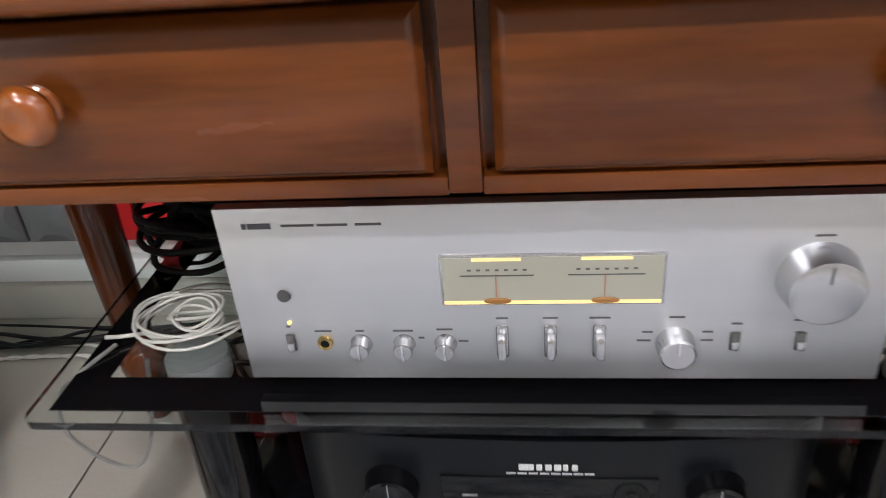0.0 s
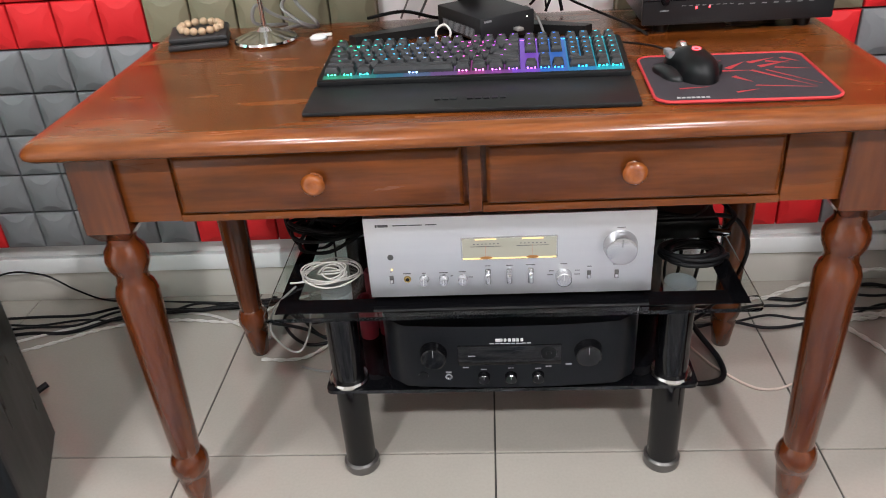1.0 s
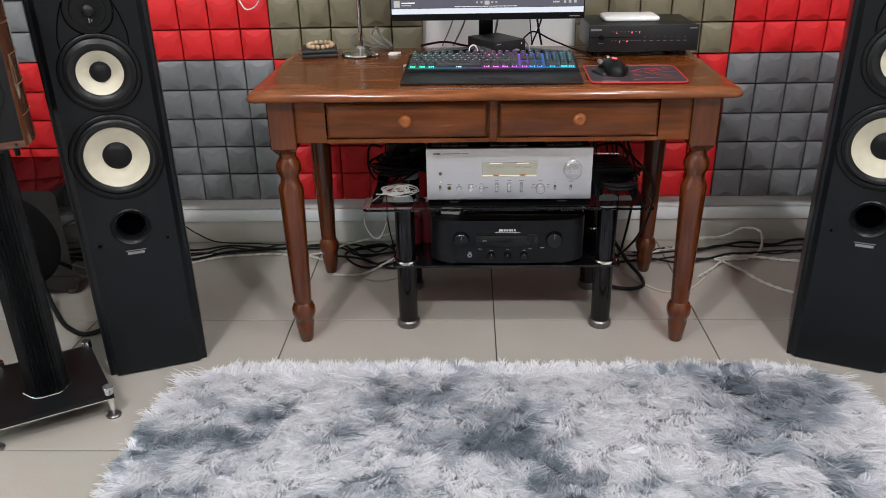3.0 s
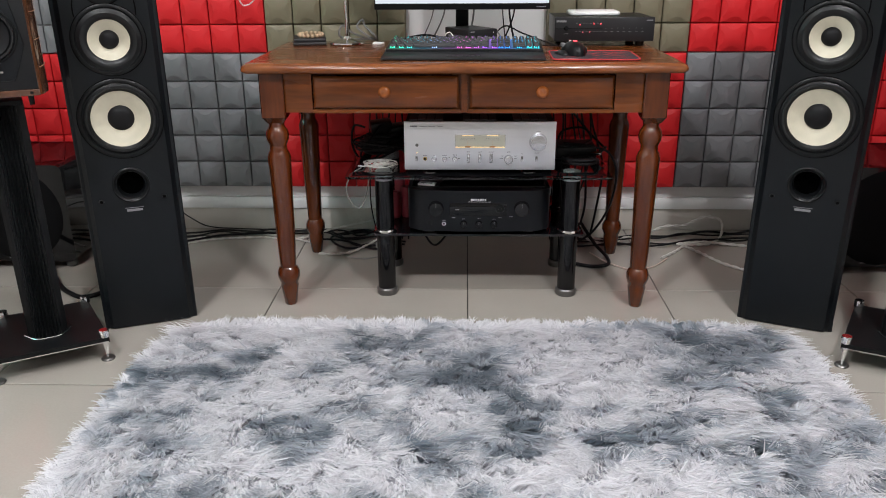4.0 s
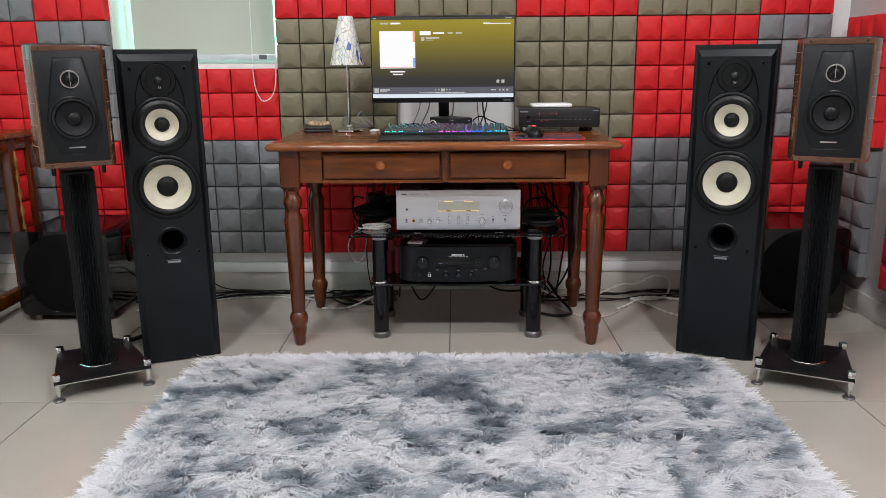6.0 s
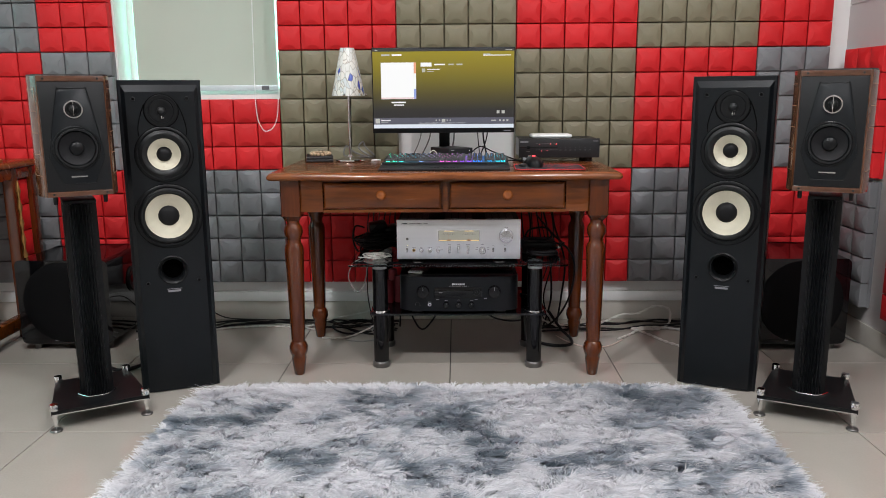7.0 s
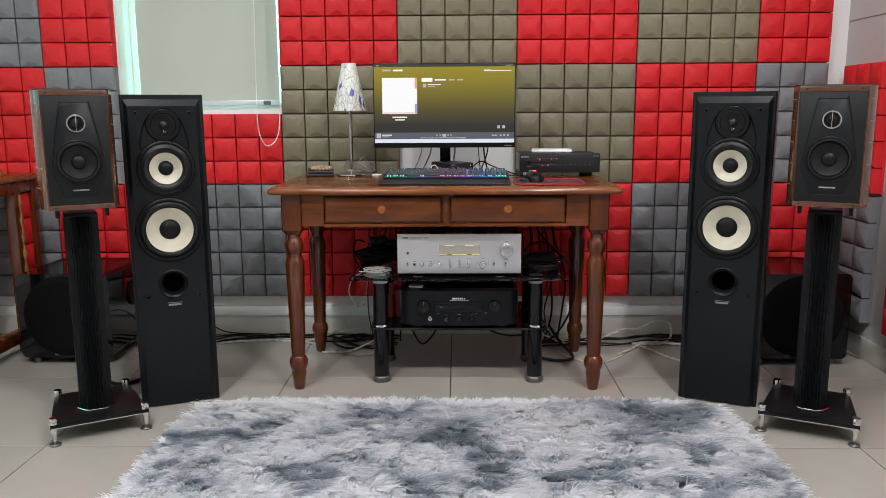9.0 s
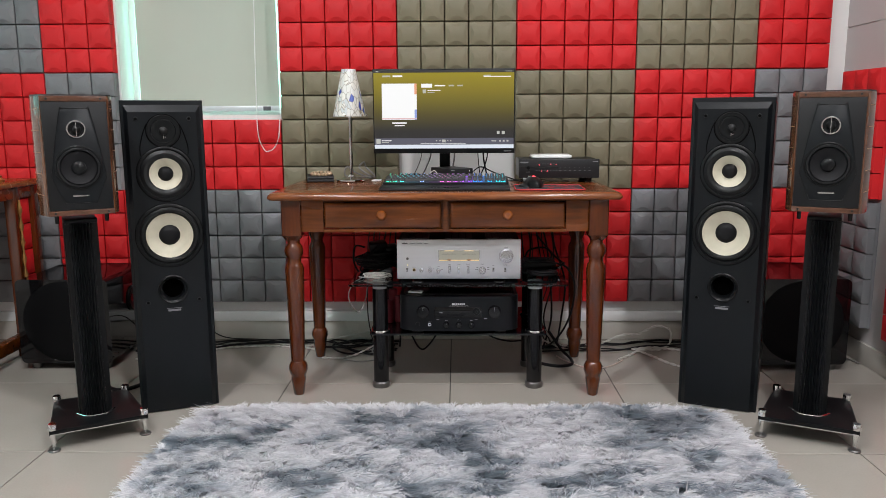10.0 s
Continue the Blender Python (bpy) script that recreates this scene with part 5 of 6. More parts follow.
part("cord", tube([(0.02, 0.02, 0.012), (0.05, 0.05, 0.012), (0.085, 0.045, 0.010), (0.07, 0.015, 0.022), (0.03, 0.03, 0.05), (0.045, 0.045, 0.072), (0.055, 0.05, 0.05), (0.09, 0.03, 0.02), (0.075, 0.06, 0.008), (0.01, 0.06, 0.03), (-0.02, 0.04, 0.055), (-0.03, 0.05, 0.02), (0.02, 0.09, 0.006)], 0.0035, 6), M_CABLEG, lamp, "grey coiled cord")

wallet = solid("wallet", box(-0.052, 0.052, -0.038, 0.042, 0, 0.010, 0.003), M_LEATHER, pose(-0.583, -0.238, D, 0, 0, 12), "folded black leather wallet on the desk", "wallet")
wallet_flap = box(-0.050, 0.052, -0.030, 0.043, 0.0105, 0.021, 0.004)
for v in wallet_flap.verts:
    v.co.z += 0.006 * (v.co.y + 0.03) / 0.07 * (1 if v.co.z > 0.012 else 0.3)
part("flap", wallet_flap, M_LEATHER, wallet)
bracelet = thing("bead_bracelet", pose(-0.580, -0.228, D + 0.0295, 4, 0, 0), "bracelet of pale wooden beads on the wallet", "bracelet")
bead = lathe([(0, -0.0066)] + [(0.0072 * math.cos(a), 0.0072 * math.sin(a)) for a in (-1.1, -0.6, 0, 0.6, 1.1)] + [(0, 0.0066)], 14)
bead_mesh = mesh_of("bead", bead, M_BEAD, 60)
for k in range(15):
    a = 2 * math.pi * k / 15
    b = new("bead", bead_mesh)
    b.parent = bracelet
    b.matrix_local = pose(0.036 * math.cos(a), 0.030 * math.sin(a), 0.0002 * (k % 3), 20 * k, 0, math.degrees(a))
bm = lathe([(0, 0), (0.015, 0), (0.016, 0.003), (0.010, 0.007), (0, 0.008)], 24)
box(-0.004, 0.022, 0.012, 0.022, 0, 0.005, 0.002, bm=bm)
solid("earphone_case", bm, M_WHITE, pose(-0.366, -0.238, D), "small white plastic cap on the desk", "cap")
solid("earphone_plug", tube([(0, 0, 0.003), (0.008, 0.003, 0.004), (0.014, 0.0, 0.003)], 0.003, 8), M_WHITE, pose(-0.322, -0.42, D), "small white plug beside the keyboard", "plug")


# ---- cables ----
def cable(name, pts, r, material, label, category="cable", group="", per=8):
    first = Vector(pts[0])
    if material is M_CABLEW and r > 0.0042:
        # two cores twisted round each other
        line = smooth_line([Vector(p) - first for p in pts], 10)
        bm, run = bmesh.new(), [0.0]
        for a, b in zip(line, line[1:]):
            run.append(run[-1] + (b - a).length)
        for ph in (0.0, math.pi):
            strand = []
            for k, q in enumerate(line):
                d = (line[min(k + 1, len(line) - 1)] - line[max(k - 1, 0)]).normalized()
                side = d.cross(Vector((0, 0, 1)))
                side = side.normalized() if side.length > 1e-5 else Vector((1, 0, 0))
                w = ph + run[k] * 95.0
                strand.append(q + 0.46 * r * (math.cos(w) * side + math.sin(w) * d.cross(side)))
            tube(strand, r * 0.50, 6, 2, bm=bm)
    else:
        bm = tube([Vector(p) - first for p in pts], r * 0.82, 8, per)
    return solid(name, bm, material, Matrix.Translation(first), label, category, group, smooth=60)


rng = random.Random(7)


def wander(p, q, n, sway, z):
    """A slack line from p to q."""
    out = []
    for k in range(n + 1):
        u = k / n
        s = sway * math.sin(math.pi * u)
        out.append((p[0] + (q[0] - p[0]) * u + rng.uniform(-s, s) * 0.5, p[1] + (q[1] - p[1]) * u + rng.uniform(-s, s), z + rng.uniform(0, 0.004)))
    return out


GB, GW = "black cables on the floor", "white cables on the floor"
for k in range(4):
    r = (0.0055, 0.004, 0.0035, 0.0045)[k]
    cable("black_cable", wander((-1.40, -0.16 + 0.03 * k, 0), (-0.62, 0.005 - 0.010 * k, 0), 8, 0.025, r + 0.010 * (k % 2)), r, M_CABLEB, "black cable lying along the wall", group=GB)
    cable("black_cable", wander((-0.66, 0.0 - 0.012 * k, 0), (-0.30, -0.02 - 0.05 * k, 0), 6, 0.05, r + 0.008 * (k % 2)), r, M_CABLEB, "black cable tangled behind the rack", group=GB)
    cable("black_cable", wander((0.28, -0.10 - 0.03 * k, 0), (1.10, 0.02 - 0.035 * k, 0), 9, 0.03, r + 0.008 * (k % 2)), r, M_CABLEB, "black cable lying along the wall", group=GB)
cable("power_cable", [(-1.42, -0.10, 0.05), (-1.30, -0.04, 0.125), (-1.20, -0.02, 0.115), (-1.13, -0.01, 0.06), (-1.06, 0.0, 0.02), (-0.92, 0.0, 0.012), (-0.72, -0.01, 0.008)], 0.003, M_CABLEB, "thin black cable sagging to the floor", group=GB)
for k, pts in enumerate(([(-0.56, -0.05, 0.01), (-0.47, -0.16, 0.006), (-0.40, -0.10, 0.012), (-0.46, -0.02, 0.016), (-0.58, -0.08, 0.008), (-0.50, -0.19, 0.006), (-0.36, -0.14, 0.01)],
                         [(-0.62, -0.10, 0.008), (-0.52, -0.14, 0.016), (-0.40, -0.20, 0.008), (-0.32, -0.14, 0.012), (-0.38, -0.06, 0.008)])):
    cable("black_cable", pts, 0.005, M_CABLEB, "black cable coiled loosely on the floor", group=GB)
cable("white_cable", [(-1.36, -0.26, 0.004), (-1.15, -0.165, 0.004), (-1.02, -0.10, 0.005), (-0.86, -0.075, 0.005), (-0.70, -0.085, 0.005), (-0.58, -0.05, 0.03), (-0.45, -0.02, 0.05), (-0.33, -0.05, 0.09)], 0.0045, M_CABLEW, "white cable trailing over the floor", group=GW)
cable("white_cable", [(-1.34, -0.20, 0.004), (-1.12, -0.10, 0.004), (-0.98, -0.05, 0.005), (-0.80, -0.05, 0.005), (-0.66, -0.12, 0.005), (-0.60, -0.16, 0.005)], 0.004, M_CABLEW, "white cable trailing over the floor", group=GW)
cable("white_cable", [(-0.60, -0.24, 0.005), (-0.50, -0.235, 0.005), (-0.42, -0.17, 0.02), (-0.35, -0.12, 0.05)], 0.0045, M_CABLEW, "white cable trailing over the floor", group=GW)
cable("grey_cable", [(-0.50, -0.27, 0.006), (-0.43, -0.285, 0.004), (-0.36, -0.24, 0.004), (-0.40, -0.19, 0.02), (-0.36, -0.16, 0.05)], 0.0035, M_CABLEG, "grey cable with a clear plug on the floor")
cable("white_cable", [(0.30, -0.12, 0.05), (0.42, -0.13, 0.006), (0.52, -0.06, 0.006), (0.58, -0.05, 0.012), (0.66, -0.05, 0.045), (0.73, -0.05, 0.05), (0.80, -0.05, 0.082), (0.86, -0.055, 0.07), (0.855, -0.09, 0.02), (0.80, -0.13, 0.006), (0.72, -0.15, 0.010), (0.66, -0.21, 0.006), (0.60, -0.27, 0.006)], 0.0055, M_CABLEW, "thick white cable looping up from the floor", group=GW)
cable("white_cable", [(0.70, -0.145, 0.010), (0.75, -0.22, 0.006), (0.80, -0.32, 0.006), (0.88, -0.40, 0.006), (0.93, -0.44, 0.006)], 0.0055, M_CABLEW, "white cable running across the floor", group=GW)
cable("white_cable", [(0.68, -0.16, 0.016), (0.78, -0.13, 0.014), (0.90, -0.14, 0.006), (1.05, -0.17, 0.006)], 0.006, M_CABLEW, "white cable running across the floor", group=GW)
cable("pale_cable", [(0.36, -0.22, 0.006), (0.40, -0.30, 0.005), (0.47, -0.37, 0.005), (0.55, -0.35, 0.005), (0.62, -0.27, 0.005)], 0.003, mat("pinkish_cable", (0.55, 0.44, 0.38), 0.5, bump=0), "thin pinkish cable on the floor")
cable("black_cable", [(0.22, -0.22, 0.10), (0.26, -0.30, 0.02), (0.33, -0.35, 0.008), (0.40, -0.34, 0.008), (0.41, -0.28, 0.012), (0.38, -0.20, 0.03), (0.34, -0.12, 0.08)], 0.0075, M_CABLEB, "thick black cable looping on the floor", group=GB)
cable("white_cable", [(0.26, -0.14, 0.19), (0.32, -0.12, 0.09), (0.38, -0.10, 0.02), (0.46, -0.10, 0.006)], 0.005, M_CABLEW, "white cable dropping from the rack", group=GW)
cable("black_cable", [(0.32, -0.40, SH1 + 0.03), (0.37, -0.39, SH1 + 0.01), (0.405, -0.36, 0.33), (0.40, -0.30, 0.20), (0.36, -0.24, 0.09), (0.30, -0.20, 0.03), (0.24, -0.15, 0.006)], 0.005, M_CABLEB, "black cable hanging over the shelf edge", group=GB)
for k in range(9):
    x = 0.21 + 0.018 * k
    cable("black_cable", [(x - 0.02, -0.17 - 0.01 * (k % 3), 0.58), (x + rng.uniform(-0.02, 0.02), -0.14, 0.46), (x + rng.uniform(0.0, 0.05), -0.13, 0.30), (x + rng.uniform(-0.03, 0.05), -0.12, 0.14), (x + 0.02, -0.10, 0.01)], 0.003 + 0.001 * (k % 3), M_CABLEB, "black cable hanging behind the rack", group="cables behind the rack")
for k in range(6):
    x = -0.40 + 0.022 * k
    cable("black_cable", [(x + 0.02, -0.16, 0.58), (x - 0.01, -0.14, 0.48), (x + rng.uniform(-0.03, 0.02), -0.13, 0.32), (x + rng.uniform(-0.03, 0.03), -0.12, 0.15), (x, -0.10, 0.01)], 0.003 + 0.001 * (k % 2), M_CABLEB, "black cable hanging behind the rack", group="cables behind the rack")
for k, x in enumerate((-0.20, -0.165, -0.07, 0.045, 0.06, 0.075)):
    cable("thin_cable", [(x, -0.30 + 0.1, D + 0.33), (x - 0.005, -0.16, D + 0.20), (x + rng.uniform(-0.02, 0.02), -0.14, D + 0.10), (x + rng.uniform(-0.03, 0.03), -0.145, D + 0.006)], 0.0022 + 0.0008 * (k % 3), M_CABLEB if k > 2 else M_CABLEG, "thin cable dropping behind the monitor", group="cables behind the monitor")
cable("black_cable", [(-0.29, -0.13, D + 0.006), (-0.22, -0.15, D + 0.02), (-0.16, -0.19, D + 0.016), (-0.14, -0.17, D + 0.01)], 0.004, M_CABLEB, "black cable across the desk top")
cable("black_cable", [(0.015, -0.19, D + 0.03), (0.05, -0.17, D + 0.05), (0.10, -0.20, D + 0.03), (0.18, -0.27, D + 0.006), (0.20, -0.33, D + 0.004)], 0.003, M_CABLEB, "black cable across the desk top")
cable("white_cable", [(-0.14, -0.42, D + 0.03), (-0.142, -0.40, D + 0.045), (-0.13, -0.385, D + 0.05), (-0.12, -0.395, D + 0.04), (-0.125, -0.42, D + 0.03)], 0.0022, M_CABLEW, "white charging cable looped on the keyboard")
cable("grey_cable", [(0.005, -0.235, D + 0.036), (0.005, -0.27, D + 0.045), (0.02, -0.32, D + 0.04), (0.03, -0.40, D + 0.02)], 0.0025, M_CABLEG, "pale braided cable plugged into the box computer")


# ---- clutter on the rack ----
def coil(name, cx, cy, z, r, turns, thick, material, label, squash=0.8, loose=0.2):
    pts = []
    n = turns * 12
    ph = [rng.uniform(0, 6.28) for _ in range(4)]
    for k in range(n + 1):
        a = 2 * math.pi * k / 12
        q = k / 12
        rr = r * (1 + loose * math.sin(q * 2.1 + ph[0]) * 0.5)
        pts.append((rr * math.cos(a) + r * 0.15 * math.sin(q + ph[1]), squash * rr * math.sin(a) + r * 0.15 * math.cos(q * 1.3 + ph[2]), thick + thick * 1.15 * (q % 3.0) + 0.22 * r * loose * math.sin(q * 1.7 + a * 0.5 + ph[3]) ** 2))
    return solid(name, tube(pts, thick, 7, 2), material, pose(cx, cy, z), label, "cable", smooth=60)


Z1 = SH1 + 0.0018
coil("white_cable_coil", -0.340, -0.525, Z1, 0.034, 9, 0.0014, M_CABLEW, "tangled coil of white cable on the glass shelf", 0.85, 1.1)
cable("white_cable", [(-0.372, -0.545, Z1 + 0.004), (-0.388, -0.552, Z1 + 0.006), (-0.400, -0.556, Z1 + 0.008)], 0.0022, M_CABLEW, "white plug end of the coiled cable")
coil("black_cable_coil", 0.265, -0.50, Z1, 0.045, 6, 0.0045, M_CABLEB, "coil of thick black cable on the glass shelf", 0.7, 0.1)
coil("black_cable_coil", -0.345, -0.36, Z1, 0.055, 9, 0.005, M_CABLEB, "heap of black cable on the glass shelf", 0.8, 0.5)
coil("black_cable_coil", -0.345, -0.36, Z1 + 0.038, 0.05, 8, 0.005, M_CABLEB, "heap of black cable on the glass shelf", 0.8, 0.6)
box_adapter = thing("power_adapter", pose(-0.335, -0.345, Z1 + 0.07, 8, -6, 15), "black power adapters heaped on coiled cable", "adapter")
part("brick", box(-0.050, 0.02, -0.025, 0.025, 0, 0.035, 0.008), M_RUBBER, box_adapter)
part("brick", box(0.01, 0.06, -0.040, 0.015, -0.018, 0.018, 0.008), M_SATIN, box_adapter)
part("lead", tube([(-0.065, 0, 0.02), (-0.10, 0.0, 0.03), (-0.115, -0.02, -0.02), (-0.10, -0.05, -0.06), (-0.06, -0.075, -0.058), (-0.02, -0.06, -0.04)], 0.0035, 7), M_CABLEB, box_adapter)
part("lead", tube([(-0.02, -0.03, 0.03), (-0.06, -0.07, 0.01), (-0.10, -0.08, -0.04), (-0.05, -0.10, -0.05), (0.02, -0.09, -0.03)], 0.0035, 7), M_CABLEB, box_adapter)
coil("black_cable_coil", -0.350, -0.41, Z1 + 0.02, 0.052, 6, 0.0035, M_CABLEB, "loose loops of black cable on the glass shelf", 0.6, 1.6)
cable("grey_cable", [(-0.39, -0.56, Z1 + 0.004), (-0.415, -0.60, 0.392), (-0.432, -0.60, 0.345), (-0.415, -0.585, 0.295), (-0.395, -0.575, 0.285), (-0.375, -0.57, 0.33), (-0.368, -0.56, 0.385)], 0.0022, M_CABLEG, "thin grey cable looping below the glass shelf")
cable("black_cable", [(-0.23, -0.22, 0.09), (-0.20, -0.25, 0.05), (-0.17, -0.26, 0.055), (-0.12, -0.23, 0.12), (-0.10, -0.20, 0.19)], 0.0045, M_CABLEB, "black cable sagging under the lower shelf", group=GB)
cable("black_cable", [(0.02, -0.20, 0.17), (0.08, -0.23, 0.10), (0.16, -0.22, 0.07), (0.24, -0.18, 0.06), (0.30, -0.14, 0.03)], 0.0045, M_CABLEB, "black cable sagging under the lower shelf", group=GB)
small_box = thing("media_box", pose(0.262, -0.39, Z1), "low black box with leads on the glass shelf", "media box")
part("case", box(-0.062, 0.062, -0.045, 0.05, 0.0, 0.036, 0.004), M_SATIN, small_box)
part("lid", box(-0.055, 0.058, -0.04, 0.045, 0.036, 0.041, 0.002), M_RUBBER, small_box)
part("plug", lathe([(0, 0), (0.006, 0), (0.0065, 0.03), (0.004, 0.036), (0, 0.036)], 16, pose(0.045, -0.05, 0.018, 80, 0, 50)), M_CHROME, small_box, "metal plug")
part("lead", tube([(-0.05, 0.05, 0.02), (-0.03, 0.08, 0.06), (0.03, 0.06, 0.075), (0.05, 0.0, 0.055), (0.02, -0.04, 0.045), (-0.04, -0.03, 0.046)], 0.004, 7), M_CABLEB, small_box)
part("lead", tube([(0.05, -0.06, 0.012), (0.09, -0.03, 0.03), (0.095, 0.04, 0.02), (0.06, 0.09, 0.05), (0.0, 0.10, 0.12)], 0.004, 7), M_CABLEB, small_box)
tubes = thing("red_tubes", pose(-0.285, -0.42, SH2), "bundle of dark red plastic tubes standing on the lower shelf", "tube")
for x, y, h in ((-0.018, -0.012, 0.085), (0.018, -0.002, 0.10), (-0.006, 0.026, 0.12)):
    part("tube", lathe([(0.009, h - 0.01), (0.009, h), (0.015, h), (0.017, h - 0.004), (0.017, 0.002), (0.015, 0), (0, 0)], 24, pose(x, y, 0)), M_REDPLAST, tubes)
remote = thing("small_remote", pose(-0.195, -0.545, SH2 + 0.1405, 0, 0, -12), "small white and black gadget lying on the black amplifier", "remote")
part("body", box(-0.026, 0.026, -0.014, 0.014, 0, 0.006, 0.002), M_WHITE, remote)
part("holder", box(-0.030, 0.034, -0.010, 0.06, -0.0005, 0.0035, 0.001), M_SATIN, remote)
part("ridge", box(-0.018, 0.018, -0.009, 0.0, 0.006, 0.0068, 0.0003), M_PRINTG, remote)

# ---- wooden cabinet by the side wall ----
cabinet = thing("wooden_cabinet", pose(-2.085, -0.38, 0), "dark red-brown wooden cabinet with gilded spindles against the wall", "cabinet")
part("top", moulded_top(0.56, 0.72, 0.700, 0.728), [M_WOOD, M_EDGE], cabinet, "varnished wooden top", 40)
for x, y in ((0.242, 0.318), (0.242, 0.185), (0.242, -0.318), (-0.25, 0.318), (-0.25, -0.318)):
    part("post", box(x - 0.022, x + 0.022, y - 0.022, y + 0.022, 0, 0.70, 0.004), M_WOODV, cabinet)
part("bottom_rail", box(0.222, 0.262, -0.296, 0.296, 0.05, 0.10, 0.004), M_WOOD, cabinet)
part("top_rail", box(0.222, 0.262, -0.296, 0.296, 0.655, 0.70, 0.004), M_WOOD, cabinet)
part("back_panel", box(-0.255, -0.245, -0.296, 0.296, 0.05, 0.70), M_WOODV, cabinet)
M_GILT = mat("gilt", (0.50, 0.28, 0.09), 0.35, metal=0.7, bump=0.1, vscale=30, var=0.4)
spin = []
for k in range(8):
    z = 0.11 + k * 0.067
    spin += [(0.0035, z), (0.0045, z + 0.01), (0.0095, z + 0.032), (0.0045, z + 0.055)]
part("spindle", lathe(spin + [(0.0035, 0.65)], 14, pose(0.268, 0.190, 0)), M_GILT, cabinet, "gilded turned spindle")
fp = new("foam_panel", foam_mesh(1, 5, M_RED))
fp.parent = cabinet
fp.matrix_local = pose(0.205, 0.207, 0.115, 0, 0, 90) @ Matrix.Diagonal((0.95, 1, 1.09, 1))
tagged(fp, "red cushioned foam strip between the posts")
part("ornament", lathe([(0, 0), (0.03, 0), (0.033, 0.006), (0.02, 0.014), (0.024, 0.022), (0, 0.028)], 20, pose(0.20, 0.16, 0.728)), M_GILT, cabinet)

# cable by the left stand and a short one on the other side
cable("black_cable", [(-1.52, -0.38, 0.20), (-1.47, -0.44, 0.10), (-1.40, -0.52, 0.02), (-1.32, -0.60, 0.008), (-1.24, -0.62, 0.008), (-1.12, -0.50, 0.03), (-1.02, -0.38, 0.06)], 0.009, M_CABLEB, "thick black speaker cable on the floor", group=GB)
cable("white_cable", [(-1.14, -0.36, 0.006), (-1.10, -0.40, 0.02), (-1.06, -0.42, 0.05), (-1.05, -0.38, 0.09)], 0.005, M_CABLEW, "white cable beside the tower speaker", group=GW)
cable("grey_cable", [(1.50, -0.05, 0.12), (1.505, -0.12, 0.06), (1.515, -0.20, 0.012), (1.54, -0.32, 0.006)], 0.004, M_CABLEG, "grey cable down the corner")
# ---- shaggy rug ----
RX0, RX1, RY0, RY1 = -0.925, 0.835, -2.55, -0.800
nrng = np.random.default_rng(11)
rug = thing("rug", pose((RX0 + RX1) / 2, (RY0 + RY1) / 2, 0), "shaggy white and slate-grey mottled rug on the tiles", "rug")
rw, rd = RX1 - RX0, RY1 - RY0
part("backing", prism(rounded(rw, rd, 0.22, 10), 0.0, 0.012), mat("rug_backing", (0.42, 0.43, 0.46), 0.95, bump=0.4), rug)


def fur():
    m = bpy.data.materials.new("rug_fur")
    m.use_nodes = True
    nt = m.node_tree
    b = nt.nodes["Principled BSDF"]
    at, rp, g, mr, mx = (nt.nodes.new(k) for k in ("ShaderNodeAttribute", "ShaderNodeValToRGB", "ShaderNodeNewGeometry", "ShaderNodeMapRange", "ShaderNodeVectorMath"))
    at.attribute_name = "dye"
    rp.color_ramp.elements[0].color, rp.color_ramp.elements[1].color = (0.93, 0.925, 0.945, 1), (0.225, 0.275, 0.325, 1)
    rp.color_ramp.elements.new(0.5).color = (0.56, 0.595, 0.65, 1)
    nt.links.new(at.outputs["Fac"], rp.inputs[0])
    mr.inputs["To Min"].default_value, mr.inputs["To Max"].default_value = 0.76, 1.16
    nt.links.new(g.outputs["Random Per Island"], mr.inputs[0])
    mx.operation = "SCALE"
    nt.links.new(rp.outputs[0], mx.inputs[0])
    nt.links.new(mr.outputs[0], mx.inputs["Scale"])
    nt.links.new(mx.outputs[0], b.inputs["Base Color"])
    b.inputs["Roughness"].default_value = 0.65
    b.inputs["Sheen Weight"].default_value = 0.2
    tr, ms = nt.nodes.new("ShaderNodeBsdfTranslucent"), nt.nodes.new("ShaderNodeMixShader")
    nt.links.new(mx.outputs[0], tr.inputs["Color"])
    ms.inputs[0].default_value = 0.6
    nt.links.new(b.outputs[0], ms.inputs[1])
    nt.links.new(tr.outputs[0], ms.inputs[2])
    nt.links.new(ms.outputs[0], nt.nodes["Material Output"].inputs["Surface"])
    return m


N = 210000
px = nrng.uniform(-rw / 2, rw / 2, N)
py = nrng.uniform(-rd / 2, rd / 2, N)
cr = 0.22
ex, ey = np.maximum(np.abs(px) - (rw / 2 - cr), 0), np.maximum(np.abs(py) - (rd / 2 - cr), 0)
keep = ex ** 2 + ey ** 2 < cr ** 2
px, py = px[keep], py[keep]
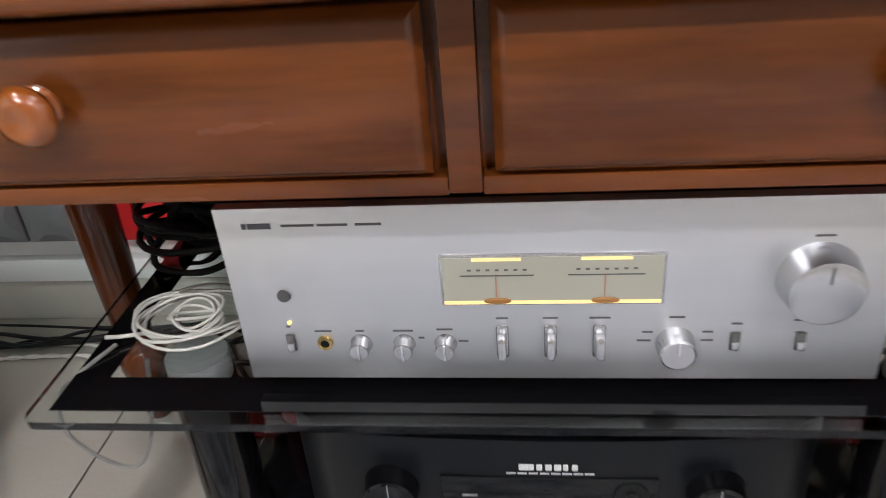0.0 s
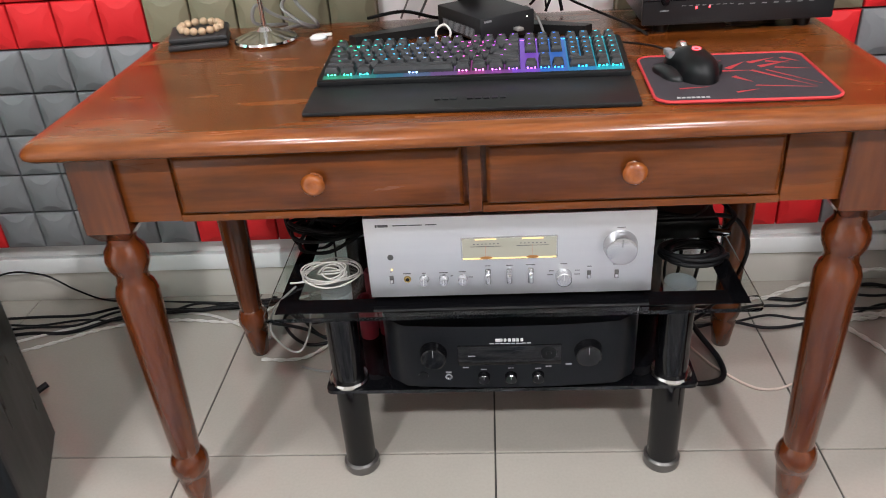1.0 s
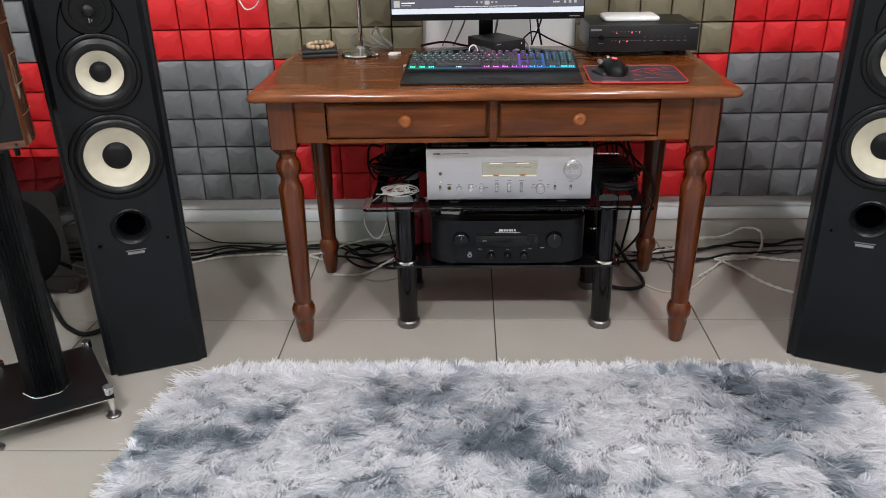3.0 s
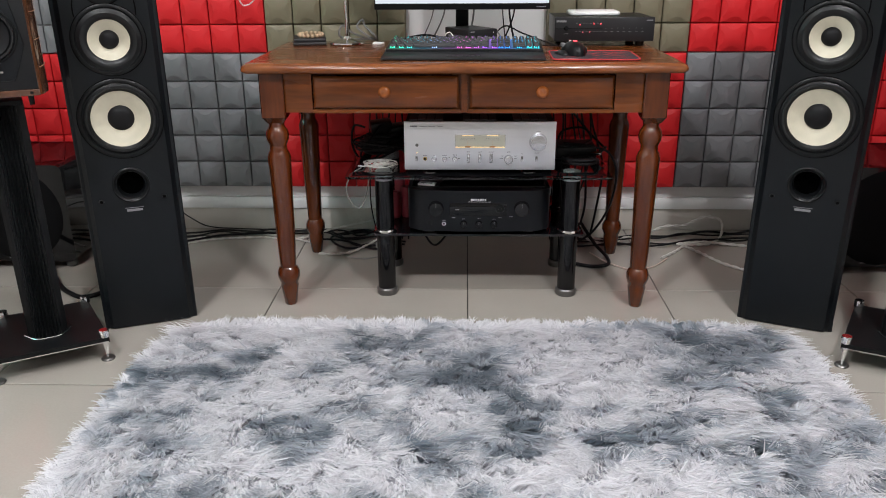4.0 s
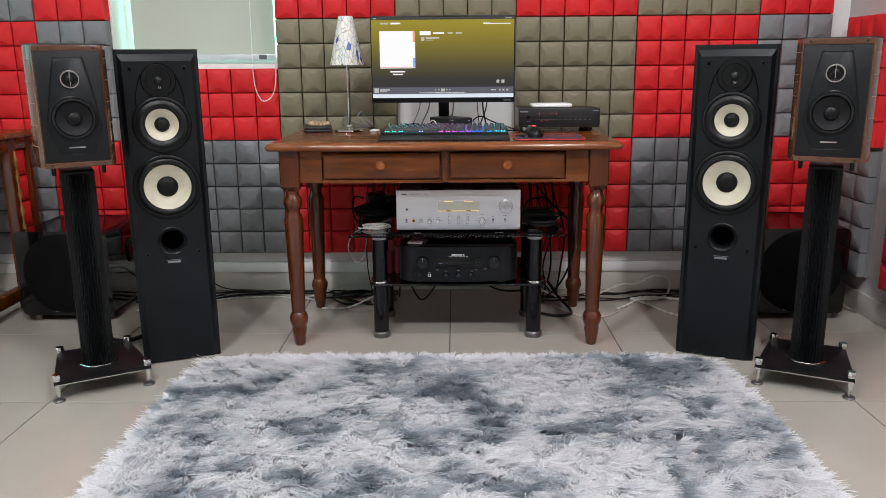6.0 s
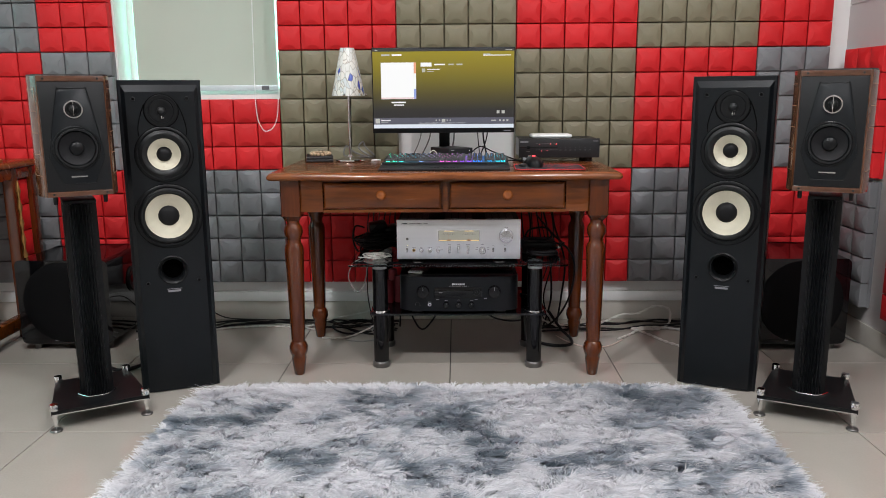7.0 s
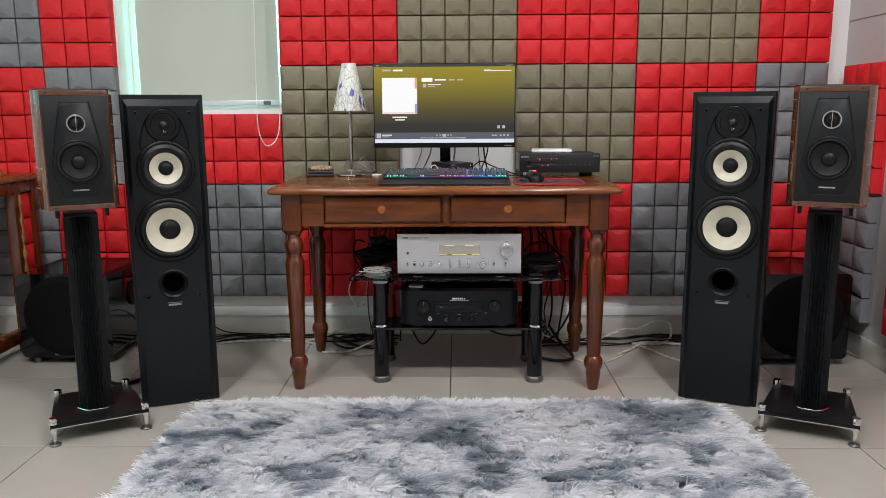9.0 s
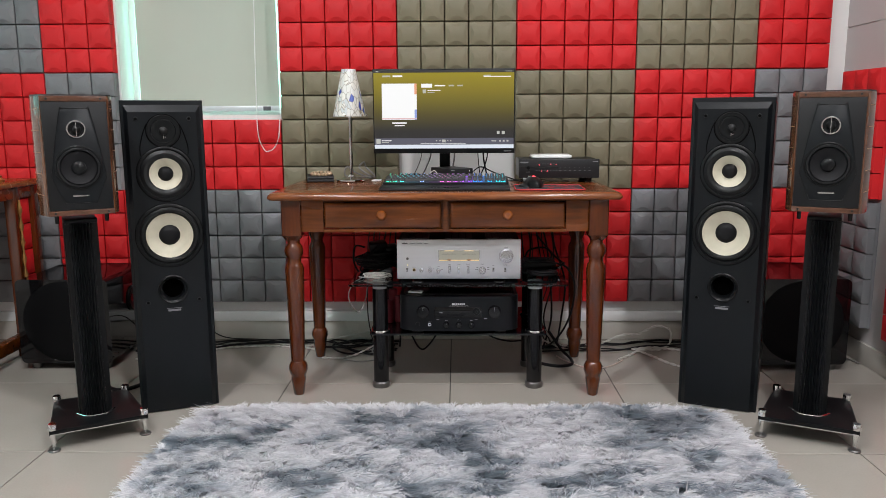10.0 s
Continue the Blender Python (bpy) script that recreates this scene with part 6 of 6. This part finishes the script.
# dyed blotches: centre, half-lengths
BLOTS = [(-0.76, 0.53, 0.08, 0.16), (-0.78, 0.31, 0.09, 0.07), (-0.60, 0.62, 0.11, 0.04), (-0.28, 0.67, 0.10, 0.09), (-0.03, 0.58, 0.15, 0.10), (-0.12, 0.80, 0.10, 0.05),
         (0.56, 0.71, 0.12, 0.17), (0.78, 0.74, 0.07, 0.07), (0.67, 0.44, 0.07, 0.06), (0.79, 0.36, 0.07, 0.08), (0.41, 0.31, 0.13, 0.06), (0.62, 0.24, 0.08, 0.08), (0.78, 0.19, 0.08, 0.08),
         (0.03, 0.39, 0.07, 0.06), (-0.10, 0.24, 0.11, 0.06), (-0.40, 0.32, 0.14, 0.06), (-0.63, 0.04, 0.09, 0.09), (-0.28, 0.04, 0.14, 0.09), (0.08, 0.05, 0.12, 0.07), (0.54, 0.05, 0.08, 0.09),
         (-0.50, -0.35, 0.20, 0.10), (0.30, -0.30, 0.22, 0.10), (-0.10, -0.62, 0.22, 0.09), (0.60, -0.68, 0.16, 0.10)]


def waves(x, y, seed, scale):
    r = np.random.default_rng(seed)
    out = np.zeros_like(x)
    for k in range(9):
        a, f, ph = r.uniform(0, 6.28), scale * r.uniform(0.6, 1.8), r.uniform(0, 6.28)
        out += np.sin((x * math.cos(a) + y * math.sin(a)) * f + ph + 1.5 * np.sin((x * math.sin(a) - y * math.cos(a)) * f * 0.7 + ph * 2))
    return out / 4.0


# tufts: the tips of neighbouring threads draw together
TUFT = 0.022
gi, gj = np.floor(px / TUFT + 0.45 * waves(px, py, 21, 60)).astype(int), np.floor(py / TUFT).astype(int)
h1 = np.modf(np.abs(np.sin(gi * 12.9898 + gj * 78.233) * 43758.5453))[0]
h2 = np.modf(np.abs(np.sin(gi * 39.3461 + gj * 11.135) * 24634.6345))[0]
tx, ty = (gi + 0.2 + 0.6 * h1) * TUFT - px, (gj + 0.2 + 0.6 * h2) * TUFT - py
qx, qy = px + 0.75 * tx, py + 0.75 * ty
wx = qx + 0.09 * waves(qx, qy, 1, 13) + 0.05 * waves(qx, qy, 12, 36)
wy = qy + 0.06 * waves(qx, qy, 2, 13) + 0.04 * waves(qx, qy, 13, 36)
dye = np.zeros_like(px)
for bx, by, la, lb in BLOTS:
    dye = np.maximum(dye, 1.20 - 0.62 * np.sqrt(((wx - bx) / (1.15 * la)) ** 2 + ((wy - by) / (1.15 * lb)) ** 2))
dye = 0.78 * np.minimum(dye, 0.95) - 0.16 + 0.12 * waves(qx * 0.7, qy * 1.6, 31, 12) + 0.20 * waves(qx * 0.8, qy * 1.3, 3, 34) + 0.15 * waves(qx, qy, 8, 70)
dye = np.clip((dye + 0.34 * (h1 - 0.5) - 0.5) * 2.0 + 0.5 + nrng.normal(0, 0.07, len(px)), 0, 0.92)
flow = 0.5 * waves(px, py, 5, 4) + 1.1 * waves(px, py, 9, 30) - 1.4
lean_amt = 0.78 + 0.25 * nrng.random(len(px))
edge = np.maximum(np.abs(px) / (rw / 2), np.abs(py) / (rd / 2)) > 0.94
ang = flow + nrng.normal(0, 0.3, len(px))
ang = np.where(edge, np.arctan2(py / rd * (np.abs(py) / rd > np.abs(px) / rw), px / rw * (np.abs(px) / rw >= np.abs(py) / rd)) + nrng.normal(0, 0.4, len(px)), ang)
ln = nrng.uniform(0.036, 0.062, len(px)) * np.where(edge, 0.5, 1.0)
wdt = nrng.uniform(0.0009, 0.0020, len(px))
tw = nrng.uniform(-0.5, 0.5, len(px))
z0 = np.full_like(px, 0.011)


def at_len(out, up):
    return px + dx * ln * out * lean_amt + 0.66 * out * tx, py + dy * ln * out * lean_amt + 0.66 * out * ty, z0 + ln * up * np.where(edge, 0.7, 1.0)


turn = (h1 - 0.5) * 1.6
dx, dy = np.cos(ang + turn), np.sin(ang + turn)
nxv, nyv = -dy, dx
ln = ln * (0.8 + 0.4 * h2)
pts = []
for out, up, ws in ((0.0, 0.0, 1.0), (0.38, 0.52, 0.9), (1.0, 0.66, 0.12)):
    x, y, z = at_len(out, up * (1.05 - 0.3 * lean_amt))
    for sgn in (-1, 1):
        pts.append(np.stack([x + sgn * wdt * ws * nxv, y + sgn * wdt * ws * nyv, z + sgn * wdt * ws * tw], 1))
verts = np.stack(pts, 1).reshape(-1, 3)
base = np.arange(len(px))[:, None] * 6
quads = np.concatenate([base + np.array([[0, 1, 3, 2]]), base + np.array([[2, 3, 5, 4]])], 1).reshape(-1, 4)
me = bpy.data.meshes.new("fur")
me.vertices.add(len(verts))
me.vertices.foreach_set("co", verts.ravel())
me.loops.add(quads.size)
me.loops.foreach_set("vertex_index", quads.ravel().astype(np.int32))
me.polygons.add(len(quads))
me.polygons.foreach_set("loop_start", np.arange(len(quads), dtype=np.int32) * 4)
me.polygons.foreach_set("use_smooth", np.ones(len(quads), dtype=bool))
me.update(calc_edges=True)
attr = me.attributes.new("dye", "FLOAT", "POINT")
attr.data.foreach_set("value", np.repeat(dye, 6).astype(np.float32))
me.materials.append(fur())
pile = new("fur", me)
pile.parent = rug
tagged(pile, "long shaggy pile", kind="stuff")

# ---- floor tiles ----
tile_meshes = {}


def tile_mesh(w, d):
    key = (round(w, 3), round(d, 3))
    if key not in tile_meshes:
        bm = bmesh.new()
        g = 0.0017
        a = [bm.verts.new(q) for q in ((g, g, -0.006), (w - g, g, -0.006), (w - g, d - g, -0.006), (g, d - g, -0.006))]
        b = [bm.verts.new(q) for q in ((g, g, -0.0008), (w - g, g, -0.0008), (w - g, d - g, -0.0008), (g, d - g, -0.0008))]
        c = [bm.verts.new(q) for q in ((2 * g, 2 * g, 0), (w - 2 * g, 2 * g, 0), (w - 2 * g, d - 2 * g, 0), (2 * g, d - 2 * g, 0))]
        for p, q in ((a, b), (b, c)):
            for k in range(4):
                bm.faces.new((p[k], p[(k + 1) % 4], q[(k + 1) % 4], q[k]))
        bm.faces.new(c)
        tile_meshes[key] = mesh_of("tile", bm, M_TILE)
    return tile_meshes[key]


i0, i1 = math.floor((XL - GX) / GS), math.ceil((XR - GX) / GS)
j0, j1 = math.floor((YF - GY) / GS), math.ceil((YB - GY) / GS)
for i in range(i0, i1):
    for j in range(j0, j1):
        xa, xb = max(XL, GX + i * GS), min(XR, GX + (i + 1) * GS)
        ya, yb = max(YF, GY + j * GS), min(YB, GY + (j + 1) * GS)
        if xb - xa > 0.02 and yb - ya > 0.02:
            t = new("tile", tile_mesh(xb - xa, yb - ya))
            t.parent = floor
            t.location = (xa, ya, 0)
